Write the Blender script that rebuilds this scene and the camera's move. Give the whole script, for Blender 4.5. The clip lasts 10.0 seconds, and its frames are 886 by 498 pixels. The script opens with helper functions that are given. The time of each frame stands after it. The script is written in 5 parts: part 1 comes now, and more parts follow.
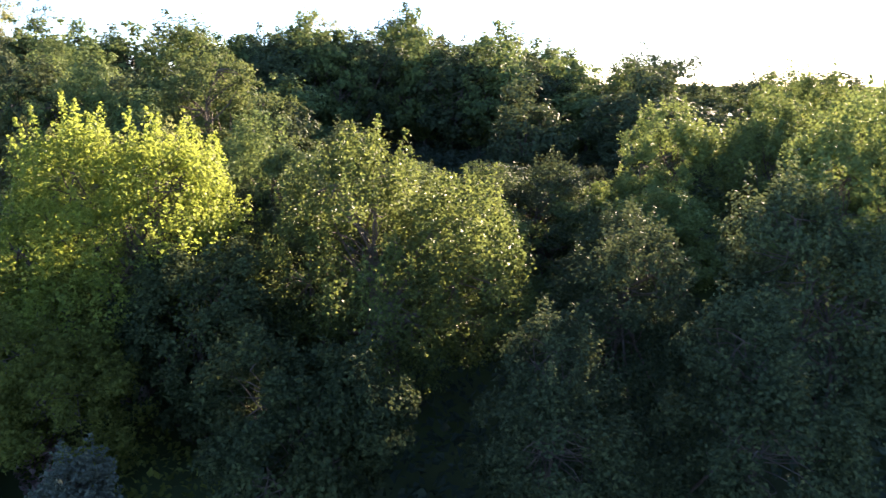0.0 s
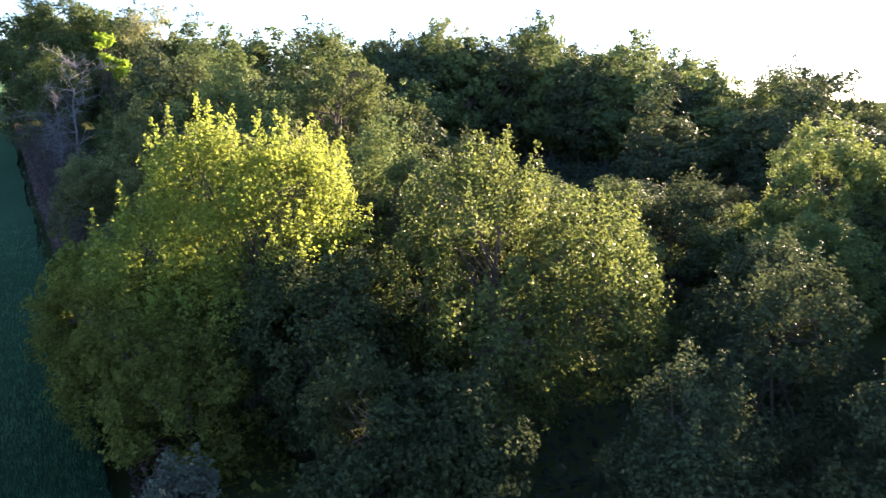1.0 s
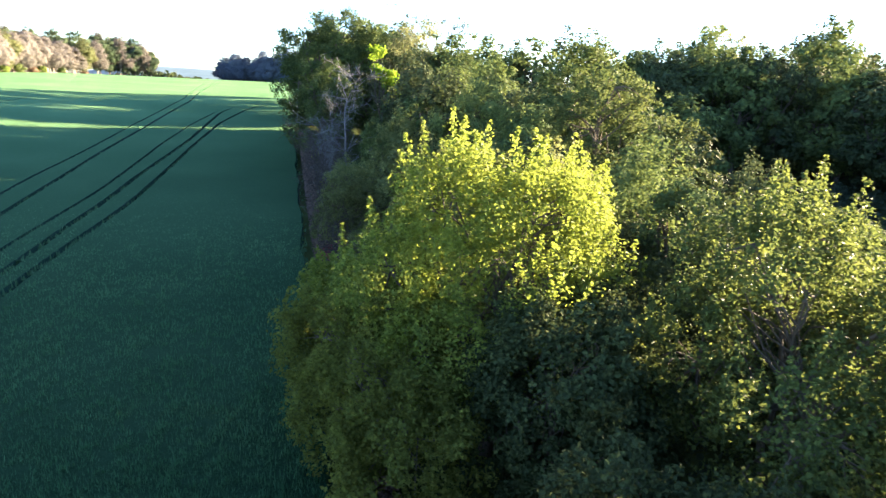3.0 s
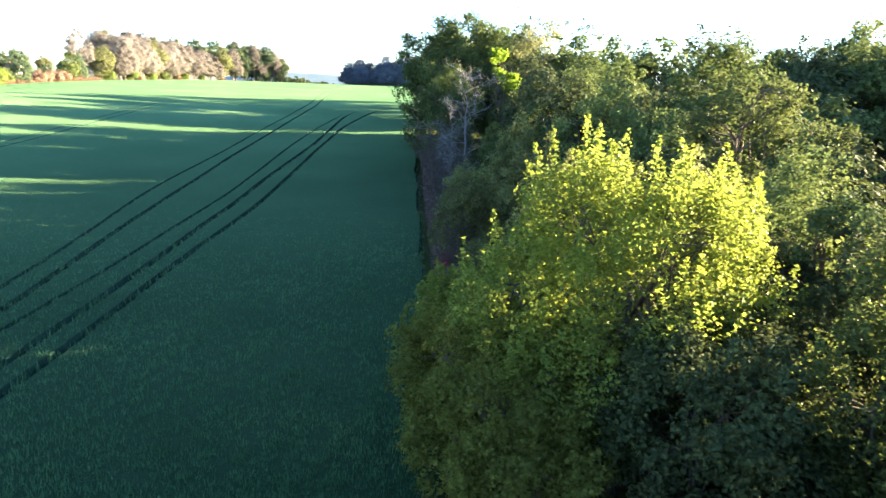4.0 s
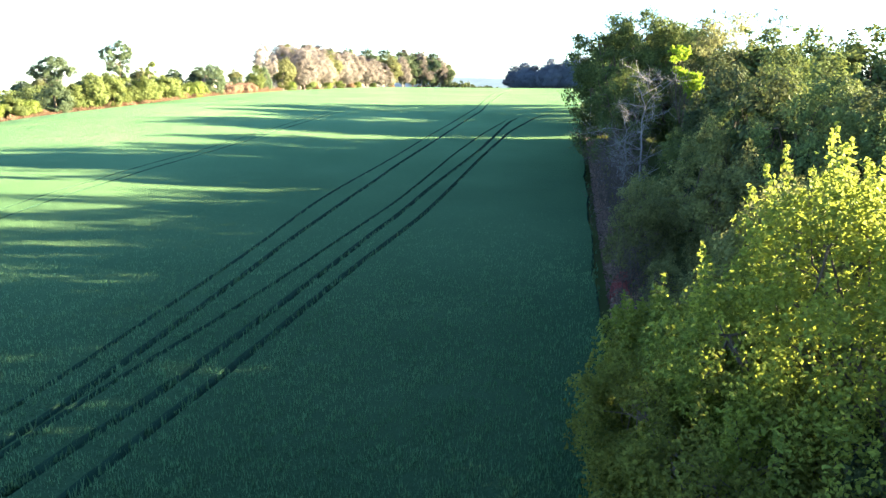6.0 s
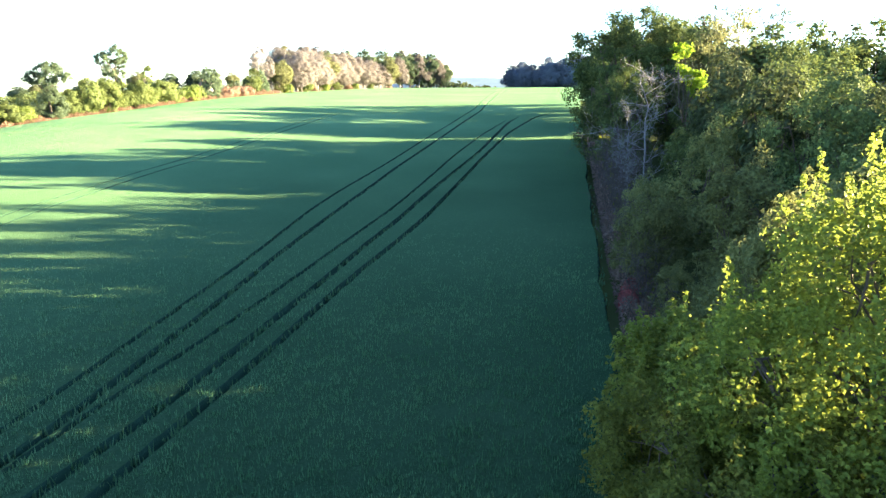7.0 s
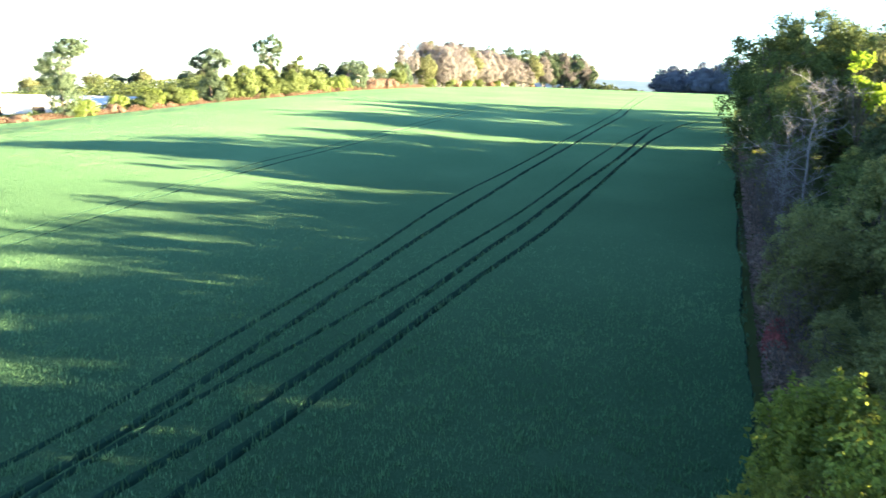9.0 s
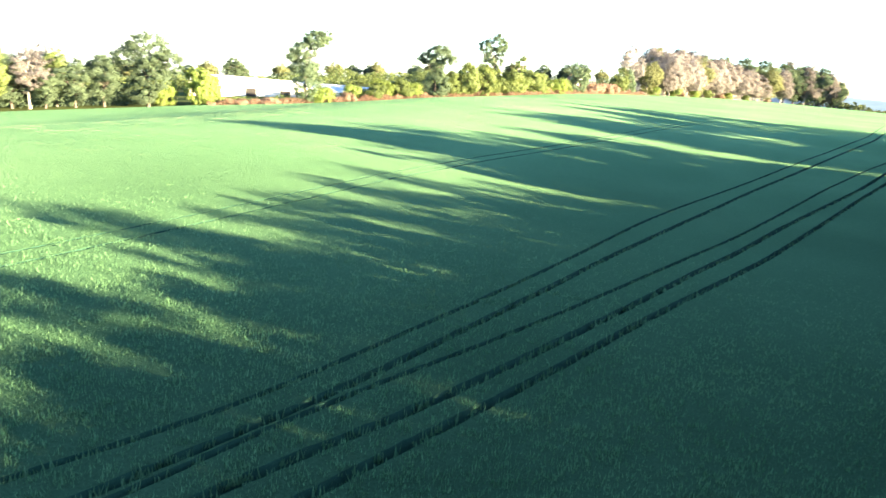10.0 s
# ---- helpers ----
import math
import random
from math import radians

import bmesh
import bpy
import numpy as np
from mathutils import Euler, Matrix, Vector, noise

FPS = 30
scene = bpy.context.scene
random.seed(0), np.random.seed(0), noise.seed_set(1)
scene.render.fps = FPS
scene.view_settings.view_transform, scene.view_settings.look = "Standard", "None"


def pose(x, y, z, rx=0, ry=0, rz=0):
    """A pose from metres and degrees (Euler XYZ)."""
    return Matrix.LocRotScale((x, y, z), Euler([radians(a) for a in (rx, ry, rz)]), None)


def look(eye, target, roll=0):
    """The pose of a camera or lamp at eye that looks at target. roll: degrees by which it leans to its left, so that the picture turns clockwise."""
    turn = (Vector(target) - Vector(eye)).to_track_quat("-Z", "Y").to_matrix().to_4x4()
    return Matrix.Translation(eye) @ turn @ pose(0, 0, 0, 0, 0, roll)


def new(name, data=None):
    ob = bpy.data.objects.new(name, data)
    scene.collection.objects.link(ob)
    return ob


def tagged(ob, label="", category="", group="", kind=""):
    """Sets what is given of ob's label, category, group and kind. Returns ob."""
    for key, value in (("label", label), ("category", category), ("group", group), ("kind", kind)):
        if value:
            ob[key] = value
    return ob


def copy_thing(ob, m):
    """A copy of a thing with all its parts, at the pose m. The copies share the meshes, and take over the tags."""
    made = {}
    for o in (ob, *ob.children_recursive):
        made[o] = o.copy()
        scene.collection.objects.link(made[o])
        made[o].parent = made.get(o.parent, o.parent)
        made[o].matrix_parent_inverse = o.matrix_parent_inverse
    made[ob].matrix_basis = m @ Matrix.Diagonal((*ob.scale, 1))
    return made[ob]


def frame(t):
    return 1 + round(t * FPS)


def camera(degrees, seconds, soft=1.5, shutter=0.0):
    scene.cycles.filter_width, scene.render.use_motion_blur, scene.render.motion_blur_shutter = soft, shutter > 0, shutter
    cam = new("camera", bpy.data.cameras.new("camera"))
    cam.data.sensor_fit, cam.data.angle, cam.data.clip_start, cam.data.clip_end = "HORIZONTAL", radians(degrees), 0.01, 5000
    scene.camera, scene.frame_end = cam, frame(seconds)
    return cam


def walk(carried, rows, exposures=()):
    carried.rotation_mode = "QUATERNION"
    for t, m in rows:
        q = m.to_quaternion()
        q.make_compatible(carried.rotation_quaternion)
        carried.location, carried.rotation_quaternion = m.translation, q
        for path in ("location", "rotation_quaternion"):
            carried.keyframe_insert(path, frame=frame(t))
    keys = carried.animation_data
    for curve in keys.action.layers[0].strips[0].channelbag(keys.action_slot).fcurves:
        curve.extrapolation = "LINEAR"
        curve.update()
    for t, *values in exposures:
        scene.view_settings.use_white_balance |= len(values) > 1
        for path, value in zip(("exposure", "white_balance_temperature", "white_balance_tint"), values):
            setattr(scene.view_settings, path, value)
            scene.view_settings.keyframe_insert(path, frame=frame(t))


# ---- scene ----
# The camera and its way over the hedge and the field.
cam = camera(63.4, 10.0, soft=1.4, shutter=0.22)
PATH = [
    (0.0, -0.00, 0.00, 10.60, -48.49, -13.24, 0.73),
    (0.5, 0.46, 0.59, 10.59, -43.45, -13.00, 1.28),
    (1.0, 0.86, 1.15, 10.62, -38.88, -12.89, 2.03),
    (1.5, 1.21, 1.79, 10.65, -33.85, -12.79, 2.17),
    (2.0, 1.46, 2.37, 10.67, -29.74, -13.03, 2.72),
    (2.5, 1.71, 3.12, 10.70, -24.38, -12.97, 2.95),
    (4.0, 1.96, 5.23, 10.79, -10.07, -13.05, 2.17),
    (4.5, 1.93, 5.90, 10.84, -4.59, -13.24, 2.35),
    (5.0, 1.90, 6.49, 10.90, 0.02, -13.25, 2.67),
    (5.5, 1.73, 7.16, 10.96, 2.90, -13.22, 1.37),
    (6.0, 1.63, 7.90, 10.96, 3.01, -13.14, 0.45),
    (7.5, 1.46, 9.94, 11.10, 3.07, -13.13, -0.43),
    (8.0, 1.49, 10.66, 11.07, 3.02, -12.95, -0.39),
    (8.5, 1.62, 11.32, 11.08, 5.80, -13.17, 0.26),
    (9.0, 1.69, 11.83, 11.14, 13.57, -13.45, 2.15),
    (9.5, 1.63, 12.32, 11.11, 22.47, -13.81, 4.03),
    (10.0, 1.54, 12.71, 11.12, 29.89, -14.31, 5.25),
]
EXPOSURES = [(0.0, 3.4, 6050, 26), (1.0, 3.52, 6150, 28), (2.0, 3.7, 6200, 22), (2.5, 3.75, 6250, 18), (4.0, 3.9, 6320, 13), (5.0, 4.0, 6400, 11), (8.5, 4.03, 6400, 12), (10.0, 4.03, 6400, 12)]


def aim(x, y, z, yaw, pitch, roll):
    a, p = radians(yaw), radians(pitch)
    ahead = Vector((-math.sin(a) * math.cos(p), math.cos(a) * math.cos(p), math.sin(p)))
    return look(Vector((x, y, z)), Vector((x, y, z)) + ahead, roll)


walk(cam, [(t, aim(*row)) for t, *row in PATH], EXPOSURES)

# ---- sky and sun: a low evening sun beyond the wood ----
SUN_AZ, SUN_EL = 78.0, 10.7
to_sun = Vector((math.sin(radians(SUN_AZ)) * math.cos(radians(SUN_EL)), math.cos(radians(SUN_AZ)) * math.cos(radians(SUN_EL)), math.sin(radians(SUN_EL))))
world = bpy.data.worlds.new("evening_sky")
scene.world = world
world.use_nodes = True
wn, wl = world.node_tree.nodes, world.node_tree.links
sky = wn.new("ShaderNodeTexSky")
sky.sky_type = "NISHITA"
sky.sun_disc = False
sky.sun_elevation, sky.sun_rotation = radians(SUN_EL), radians(SUN_AZ)
sky.air_density, sky.dust_density, sky.ozone_density = 0.7, 0.1, 2.5
wl.new(sky.outputs[0], wn["Background"].inputs[0])
wn["Background"].inputs[1].default_value = 0.05
sun_data = bpy.data.lights.new("sun", "SUN")
sun_data.energy, sun_data.angle, sun_data.color = 5.0, radians(0.6), (1.0, 0.8, 0.49)
sun = new("sun", sun_data)
sun.matrix_world = look(to_sun * 300, (0, 0, 0))

# ---- materials ----


def material(name):
    m = bpy.data.materials.new(name)
    m.use_nodes = True
    nt = m.node_tree
    nt.nodes.clear()
    out = nt.nodes.new("ShaderNodeOutputMaterial")
    return m, nt, out


def node(nt, kind, **values):
    n = nt.nodes.new(kind)
    for key, value in values.items():
        n.inputs[key.replace("_", " ")].default_value = value
    return n


def ramp(nt, source, stops):
    r = nt.nodes.new("ShaderNodeValToRGB")
    els = r.color_ramp.elements
    while len(els) < len(stops):
        els.new(0.5)
    for e, (at, col) in zip(els, stops):
        e.position, e.color = at, (*col, 1)
    nt.links.new(source, r.inputs[0])
    return r.outputs[0]


def noise_fac(nt, scale, detail=4.0):
    tc = nt.nodes.new("ShaderNodeTexCoord")
    n = node(nt, "ShaderNodeTexNoise", Scale=scale, Detail=detail)
    nt.links.new(tc.outputs["Object"], n.inputs["Vector"])
    return n.outputs["Fac"]


def blend(nt, fac, a, b):
    mix = nt.nodes.new("ShaderNodeMix")
    mix.data_type = "RGBA"
    if isinstance(fac, float):
        mix.inputs[0].default_value = fac
    else:
        nt.links.new(fac, mix.inputs[0])
    nt.links.new(a, mix.inputs[6])
    nt.links.new(b, mix.inputs[7])
    return mix.outputs[2]


def sunlit_outward(nt, col, pale):
    """Brightens and yellows the crop away from the wood's edge: sunlight painted into its colour."""
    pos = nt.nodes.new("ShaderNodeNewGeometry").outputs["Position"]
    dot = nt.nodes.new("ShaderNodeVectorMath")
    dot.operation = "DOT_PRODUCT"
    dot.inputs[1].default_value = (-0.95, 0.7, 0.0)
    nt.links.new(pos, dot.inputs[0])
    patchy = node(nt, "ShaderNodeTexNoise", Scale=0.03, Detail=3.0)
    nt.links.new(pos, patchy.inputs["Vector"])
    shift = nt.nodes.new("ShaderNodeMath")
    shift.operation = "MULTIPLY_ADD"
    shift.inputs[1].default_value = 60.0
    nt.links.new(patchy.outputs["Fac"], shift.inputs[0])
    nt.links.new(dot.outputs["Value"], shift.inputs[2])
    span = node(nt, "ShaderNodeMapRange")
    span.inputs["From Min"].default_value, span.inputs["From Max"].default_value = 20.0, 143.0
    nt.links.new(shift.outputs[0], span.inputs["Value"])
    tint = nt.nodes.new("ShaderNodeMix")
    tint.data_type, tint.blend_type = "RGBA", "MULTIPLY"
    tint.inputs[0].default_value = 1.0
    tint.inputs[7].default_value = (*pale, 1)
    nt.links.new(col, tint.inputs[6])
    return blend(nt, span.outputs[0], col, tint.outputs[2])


def leaf_material(name, dark, mid, light, through_light=0.45, gloss=0.45, patch=0.6, pale=None, sheen=0.06):
    """Thin leaves: diffuse and sheen in front, light coming through from behind. dark, mid, light: leaf colours from old to young."""
    m, nt, out = material(name)
    geo = nt.nodes.new("ShaderNodeNewGeometry")
    info = nt.nodes.new("ShaderNodeObjectInfo")
    leaf = ramp(nt, geo.outputs["Random Per Island"], [(0.0, dark), (0.55, mid), (1.0, light)])
    clump = ramp(nt, noise_fac(nt, patch, 3.0), [(0.3, dark), (0.52, mid), (0.72, light)])
    col = blend(nt, 0.45, leaf, clump)
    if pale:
        col = sunlit_outward(nt, col, pale)
    hsv = nt.nodes.new("ShaderNodeHueSaturation")
    nt.links.new(col, hsv.inputs["Color"])
    vary = node(nt, "ShaderNodeMapRange")
    vary.inputs["To Min"].default_value, vary.inputs["To Max"].default_value = 0.8, 1.2
    nt.links.new(info.outputs["Random"], vary.inputs["Value"])
    nt.links.new(vary.outputs[0], hsv.inputs["Value"])
    pb = node(nt, "ShaderNodeBsdfPrincipled", Roughness=gloss + 0.2, Specular_IOR_Level=sheen)
    nt.links.new(hsv.outputs[0], pb.inputs["Base Color"])
    tr = nt.nodes.new("ShaderNodeBsdfTranslucent")
    warm = nt.nodes.new("ShaderNodeHueSaturation")
    warm.inputs["Hue"].default_value, warm.inputs["Saturation"].default_value, warm.inputs["Value"].default_value = 0.485, 1.05, 1.35
    nt.links.new(hsv.outputs[0], warm.inputs["Color"])
    nt.links.new(warm.outputs[0], tr.inputs["Color"])
    mix = nt.nodes.new("ShaderNodeMixShader")
    mix.inputs[0].default_value = through_light
    nt.links.new(pb.outputs[0], mix.inputs[1])
    nt.links.new(tr.outputs[0], mix.inputs[2])
    nt.links.new(mix.outputs[0], out.inputs[0])
    return m


def rough_material(name, stops, scale, bump=0.3, rough=0.9, fine=8.0, relief=0.1, pale=None, sheen=0.15):
    """A matt natural surface with broad patches and a fine grain."""
    m, nt, out = material(name)
    broad = ramp(nt, noise_fac(nt, scale, 6.0), stops)
    fine_fac = noise_fac(nt, scale * fine, 8.0)
    grain = ramp(nt, fine_fac, [(0.3, [c * 0.75 for c in stops[0][1]]), (0.7, stops[-1][1])])
    col = blend(nt, 0.4, broad, grain)
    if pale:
        col = sunlit_outward(nt, col, pale)
    pb = node(nt, "ShaderNodeBsdfPrincipled", Roughness=rough, Specular_IOR_Level=sheen)
    nt.links.new(col, pb.inputs["Base Color"])
    b = node(nt, "ShaderNodeBump", Strength=bump, Distance=relief)
    nt.links.new(fine_fac, b.inputs["Height"])
    nt.links.new(b.outputs[0], pb.inputs["Normal"])
    nt.links.new(pb.outputs[0], out.inputs[0])
    return m


MAPLE = leaf_material("maple_leaf", (0.09, 0.126, 0.027), (0.158, 0.204, 0.04), (0.26, 0.306, 0.062), 0.48, 0.3, sheen=0.1)
THORN = leaf_material("thorn_leaf", (0.074, 0.09, 0.021), (0.125, 0.144, 0.031), (0.205, 0.22, 0.047), 0.43)
HAZEL = leaf_material("hazel_leaf", (0.075, 0.112, 0.038), (0.125, 0.168, 0.05), (0.21, 0.245, 0.07), 0.26)
MAPLE_OLIVE = leaf_material("maple_leaf_olive", (0.058, 0.086, 0.03), (0.108, 0.143, 0.042), (0.205, 0.246, 0.062), 0.4, 0.3, sheen=0.09)
OAK = leaf_material("oak_leaf", (0.052, 0.08, 0.032), (0.096, 0.132, 0.046), (0.168, 0.212, 0.066), 0.27, sheen=0.03)
# Ash leaf darkened by painted-in shade; also shades hazel bushes and young oaks.
ASH_SHADE = leaf_material("ash_shade_leaf", (0.034, 0.05, 0.026), (0.06, 0.08, 0.036), (0.104, 0.126, 0.052), 0.18, sheen=0.03)
WILLOW = leaf_material("willow_leaf", (0.088, 0.104, 0.042), (0.15, 0.168, 0.062), (0.235, 0.248, 0.088), 0.32, sheen=0.04)
SILVER = leaf_material("silver_leaf", (0.085, 0.1, 0.07), (0.125, 0.142, 0.1), (0.18, 0.2, 0.145), 0.3)
LIME = leaf_material("lime_leaf", (0.11, 0.18, 0.022), (0.15, 0.24, 0.03), (0.2, 0.3, 0.04), 0.45)
OLIVE = leaf_material("olive_leaf", (0.105, 0.12, 0.06), (0.155, 0.17, 0.078), (0.205, 0.215, 0.098), 0.42)
# Lightened, with more light let through, to stand in for distance haze.
PINK = leaf_material("bud_twig", (0.182, 0.168, 0.16), (0.212, 0.196, 0.184), (0.242, 0.226, 0.208), 0.55, sheen=0.0)
RUST = leaf_material("dead_bracken", (0.19, 0.125, 0.085), (0.27, 0.19, 0.13), (0.36, 0.265, 0.19), 0.35)
HEDGE = leaf_material("hedge_leaf", (0.09, 0.125, 0.048), (0.135, 0.175, 0.062), (0.18, 0.22, 0.08), 0.45)
HEDGE_YELLOW = leaf_material("yellow_hedge_leaf", (0.125, 0.175, 0.05), (0.175, 0.235, 0.062), (0.225, 0.28, 0.08), 0.45)
# Very dark leaf: the wood's deep shade painted into the colour.
WOOD_SHADE = leaf_material("painted_shade_leaf", (0.028, 0.038, 0.024), (0.04, 0.054, 0.032), (0.058, 0.074, 0.044), 0.2)
WOODGREEN = leaf_material("woodland_leaf", (0.048, 0.076, 0.032), (0.094, 0.132, 0.046), (0.185, 0.23, 0.072), 0.28, sheen=0.03)
# Blue-grey leaf colour with distance haze painted in.
FAR_HAZE = leaf_material("hazed_far_leaf", (0.12, 0.14, 0.178), (0.135, 0.158, 0.2), (0.15, 0.174, 0.215), 0.2, sheen=0.0)
# Darker, greyer copy of the hazel leaf with shade painted in.
HAZEL_SHADE = leaf_material("shade_hazel_leaf", (0.026, 0.038, 0.018), (0.044, 0.06, 0.025), (0.085, 0.102, 0.038), 0.2, sheen=0.03)
# Lighter and bluer than the near oak leaf: haze put into the colour.
HAZED_OAK = leaf_material("hazed_oak_leaf", (0.076, 0.11, 0.068), (0.105, 0.147, 0.088), (0.14, 0.185, 0.11), 0.48, sheen=0.02)
# Oak leaf for the open oak, evening sun's olive tint put into the colour.
OAK_SUN = leaf_material("sun_tinted_oak_leaf", (0.052, 0.076, 0.03), (0.088, 0.116, 0.042), (0.15, 0.178, 0.06), 0.3, sheen=0.03)
BRAMBLE = leaf_material("bramble_stem", (0.135, 0.092, 0.074), (0.19, 0.135, 0.108), (0.265, 0.195, 0.158), 0.25)
RED_STEM = leaf_material("red_stem", (0.17, 0.045, 0.045), (0.25, 0.07, 0.065), (0.33, 0.11, 0.095), 0.25)
# The colour triple late in each call paints outward sunlight into the wheat.
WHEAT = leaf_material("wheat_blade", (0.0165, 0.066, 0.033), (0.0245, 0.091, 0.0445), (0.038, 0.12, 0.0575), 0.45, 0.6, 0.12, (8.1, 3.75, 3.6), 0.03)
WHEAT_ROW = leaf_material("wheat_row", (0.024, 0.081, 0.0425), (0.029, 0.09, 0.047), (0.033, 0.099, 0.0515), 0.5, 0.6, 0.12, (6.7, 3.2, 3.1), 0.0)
BARK = rough_material("bark", [(0.3, (0.06, 0.05, 0.04)), (0.7, (0.15, 0.125, 0.10))], 3.0)
PALE_BARK = rough_material("pale_bark", [(0.3, (0.24, 0.21, 0.18)), (0.7, (0.42, 0.38, 0.33))], 3.0)
GREY_BARK = rough_material("grey_bark", [(0.3, (0.14, 0.138, 0.14)), (0.7, (0.26, 0.256, 0.256))], 3.0)
TWIG = rough_material("twig_bark", [(0.3, (0.055, 0.046, 0.042)), (0.7, (0.105, 0.088, 0.08))], 3.0)
SOIL = rough_material("soil", [(0.3, (0.06, 0.06, 0.03)), (0.55, (0.08, 0.10, 0.035)), (0.75, (0.09, 0.13, 0.04))], 0.03, 0.3, 1.0, 8.0, 0.1, None, 0.0)
# Near-black base paints shade between blades; the last triple paints outward sunlight.
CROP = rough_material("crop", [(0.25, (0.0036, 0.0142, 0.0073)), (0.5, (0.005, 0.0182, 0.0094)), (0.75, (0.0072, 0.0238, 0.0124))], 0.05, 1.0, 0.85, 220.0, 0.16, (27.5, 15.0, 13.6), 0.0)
# The blue of distance haze is painted into the hills' base colour.
HAZED_HILL = rough_material("hazed_hill", [(0.3, (0.09, 0.155, 0.21)), (0.7, (0.14, 0.21, 0.26))], 0.004)
WALL = rough_material("pale_render", [(0.3, (0.72, 0.70, 0.66)), (0.7, (0.82, 0.80, 0.76))], 0.5, 0.05)
ROOF = rough_material("pale_sheet_roof", [(0.3, (0.62, 0.62, 0.60)), (0.7, (0.76, 0.75, 0.72))], 0.4, 0.05, 0.6)
DARK = rough_material("dark_opening", [(0.3, (0.03, 0.03, 0.03)), (0.7, (0.06, 0.055, 0.05))], 1.0)
# Pressed crop in the ruts, their self-shadow put into the dark colour.
RUT = rough_material("pressed_crop_shade", [(0.3, (0.014, 0.046, 0.028)), (0.7, (0.026, 0.074, 0.044))], 2.0)
TILE = rough_material("brown_tile", [(0.3, (0.16, 0.09, 0.06)), (0.7, (0.26, 0.15, 0.1))], 1.0)

# ---- the lie of the land ----
RISE = ([-500, 40, 60, 75, 95, 118, 145, 175, 250, 420, 600, 900, 1500, 5000], [0, 0, 0.25, 0.7, 1.7, 3.0, 4.3, 5.5, 6.5, 7.0, 6.0, -2.0, -16.0, -22.0])


def smooth(s):
    s = np.clip(s, 0, 1)
    return s * s * (3 - 2 * s)


def land(x, y):
    """Height of the ground, bent to fit the camera's view: nearly level by the wood, rising ahead, falling away towards
    the far hedge.
    """
    x, y = np.asarray(x, float), np.asarray(y, float)
    a = sum(np.interp(y + d, *RISE) for d in (-12, -6, 0, 6, 12)) / 5
    # swell is raised so tree shadows run in the wanted direction
    swell = 1.9 * smooth((-x - 4) / 46) * (1 - smooth((y - 130) / 60)) * (1 - smooth((-x - 60) / 60)) * smooth((y + 20) / 50)
    # the steep far-left drop hides open ground behind the trees
    return a + swell - 7.5 * smooth((-x - 50) / 95) * (1 - 0.8 * smooth((y - 150) / 170)) - 18 * smooth((-x - 125) / 260) - 0.1 * np.maximum(0, -x - 430)


def field_right(y):
    return np.interp(y, [-60, 0, 155, 200, 260, 520], [-4.0, 2.3, 21.1, 27, 48, 100])


def field_left(y):
    return np.interp(y, [-60, 90, 130, 165, 182, 220, 257, 297, 390, 470], [-158, -150, -138, -117, -112, -96, -86, -78, -67, -40])


def mesh_of(name, verts, faces, mat, smooth_shade=False):
    """A mesh from arrays; faces all of one corner count."""
    verts, faces = np.asarray(verts, np.float32), np.asarray(faces, np.int32)
    me = bpy.data.meshes.new(name)
    me.vertices.add(len(verts))
    me.vertices.foreach_set("co", verts.ravel())
    k = faces.shape[1]
    me.loops.add(faces.size)
    me.loops.foreach_set("vertex_index", faces.ravel())
    me.polygons.add(len(faces))
    me.polygons.foreach_set("loop_start", np.arange(0, faces.size, k, dtype=np.int32))
    me.polygons.foreach_set("loop_total", np.full(len(faces), k, np.int32))
    me.polygons.foreach_set("use_smooth", np.full(len(faces), smooth_shade))
    me.materials.append(mat)
    me.update()
    me.validate()
    return me


def child(name, me, parent, label=""):
    ob = new(name, me)
    ob.parent = parent
    return tagged(ob, label)


def sheet(rows):
    """Quads of a grid of points, rows by columns."""
    n, m = rows.shape[:2]
    i = np.arange(n * m).reshape(n, m)
    return rows.reshape(-1, 3), np.stack([i[:-1, :-1], i[:-1, 1:], i[1:, 1:], i[1:, :-1]], -1).reshape(-1, 4)


# ---- ground ----
def spread(lo, hi, near_lo, near_hi, step):
    mid = np.arange(near_lo, near_hi + step, step)
    left = near_lo - np.geomspace(step, near_lo - lo, 26)[::-1]
    right = near_hi + np.geomspace(step, hi - near_hi, 26)
    return np.unique(np.concatenate([left, mid, right]))


gx, gy = np.meshgrid(spread(-4200, 4200, -180, 140, 4.0), spread(-3000, 4600, -60, 620, 4.0))
verts, faces = sheet(np.stack([gx, gy, land(gx, gy)], -1))
ground = tagged(new("ground", mesh_of("ground", verts, faces, SOIL, True)), "brown earth and rough grass under the wood and hedges", "ground", kind="structure")

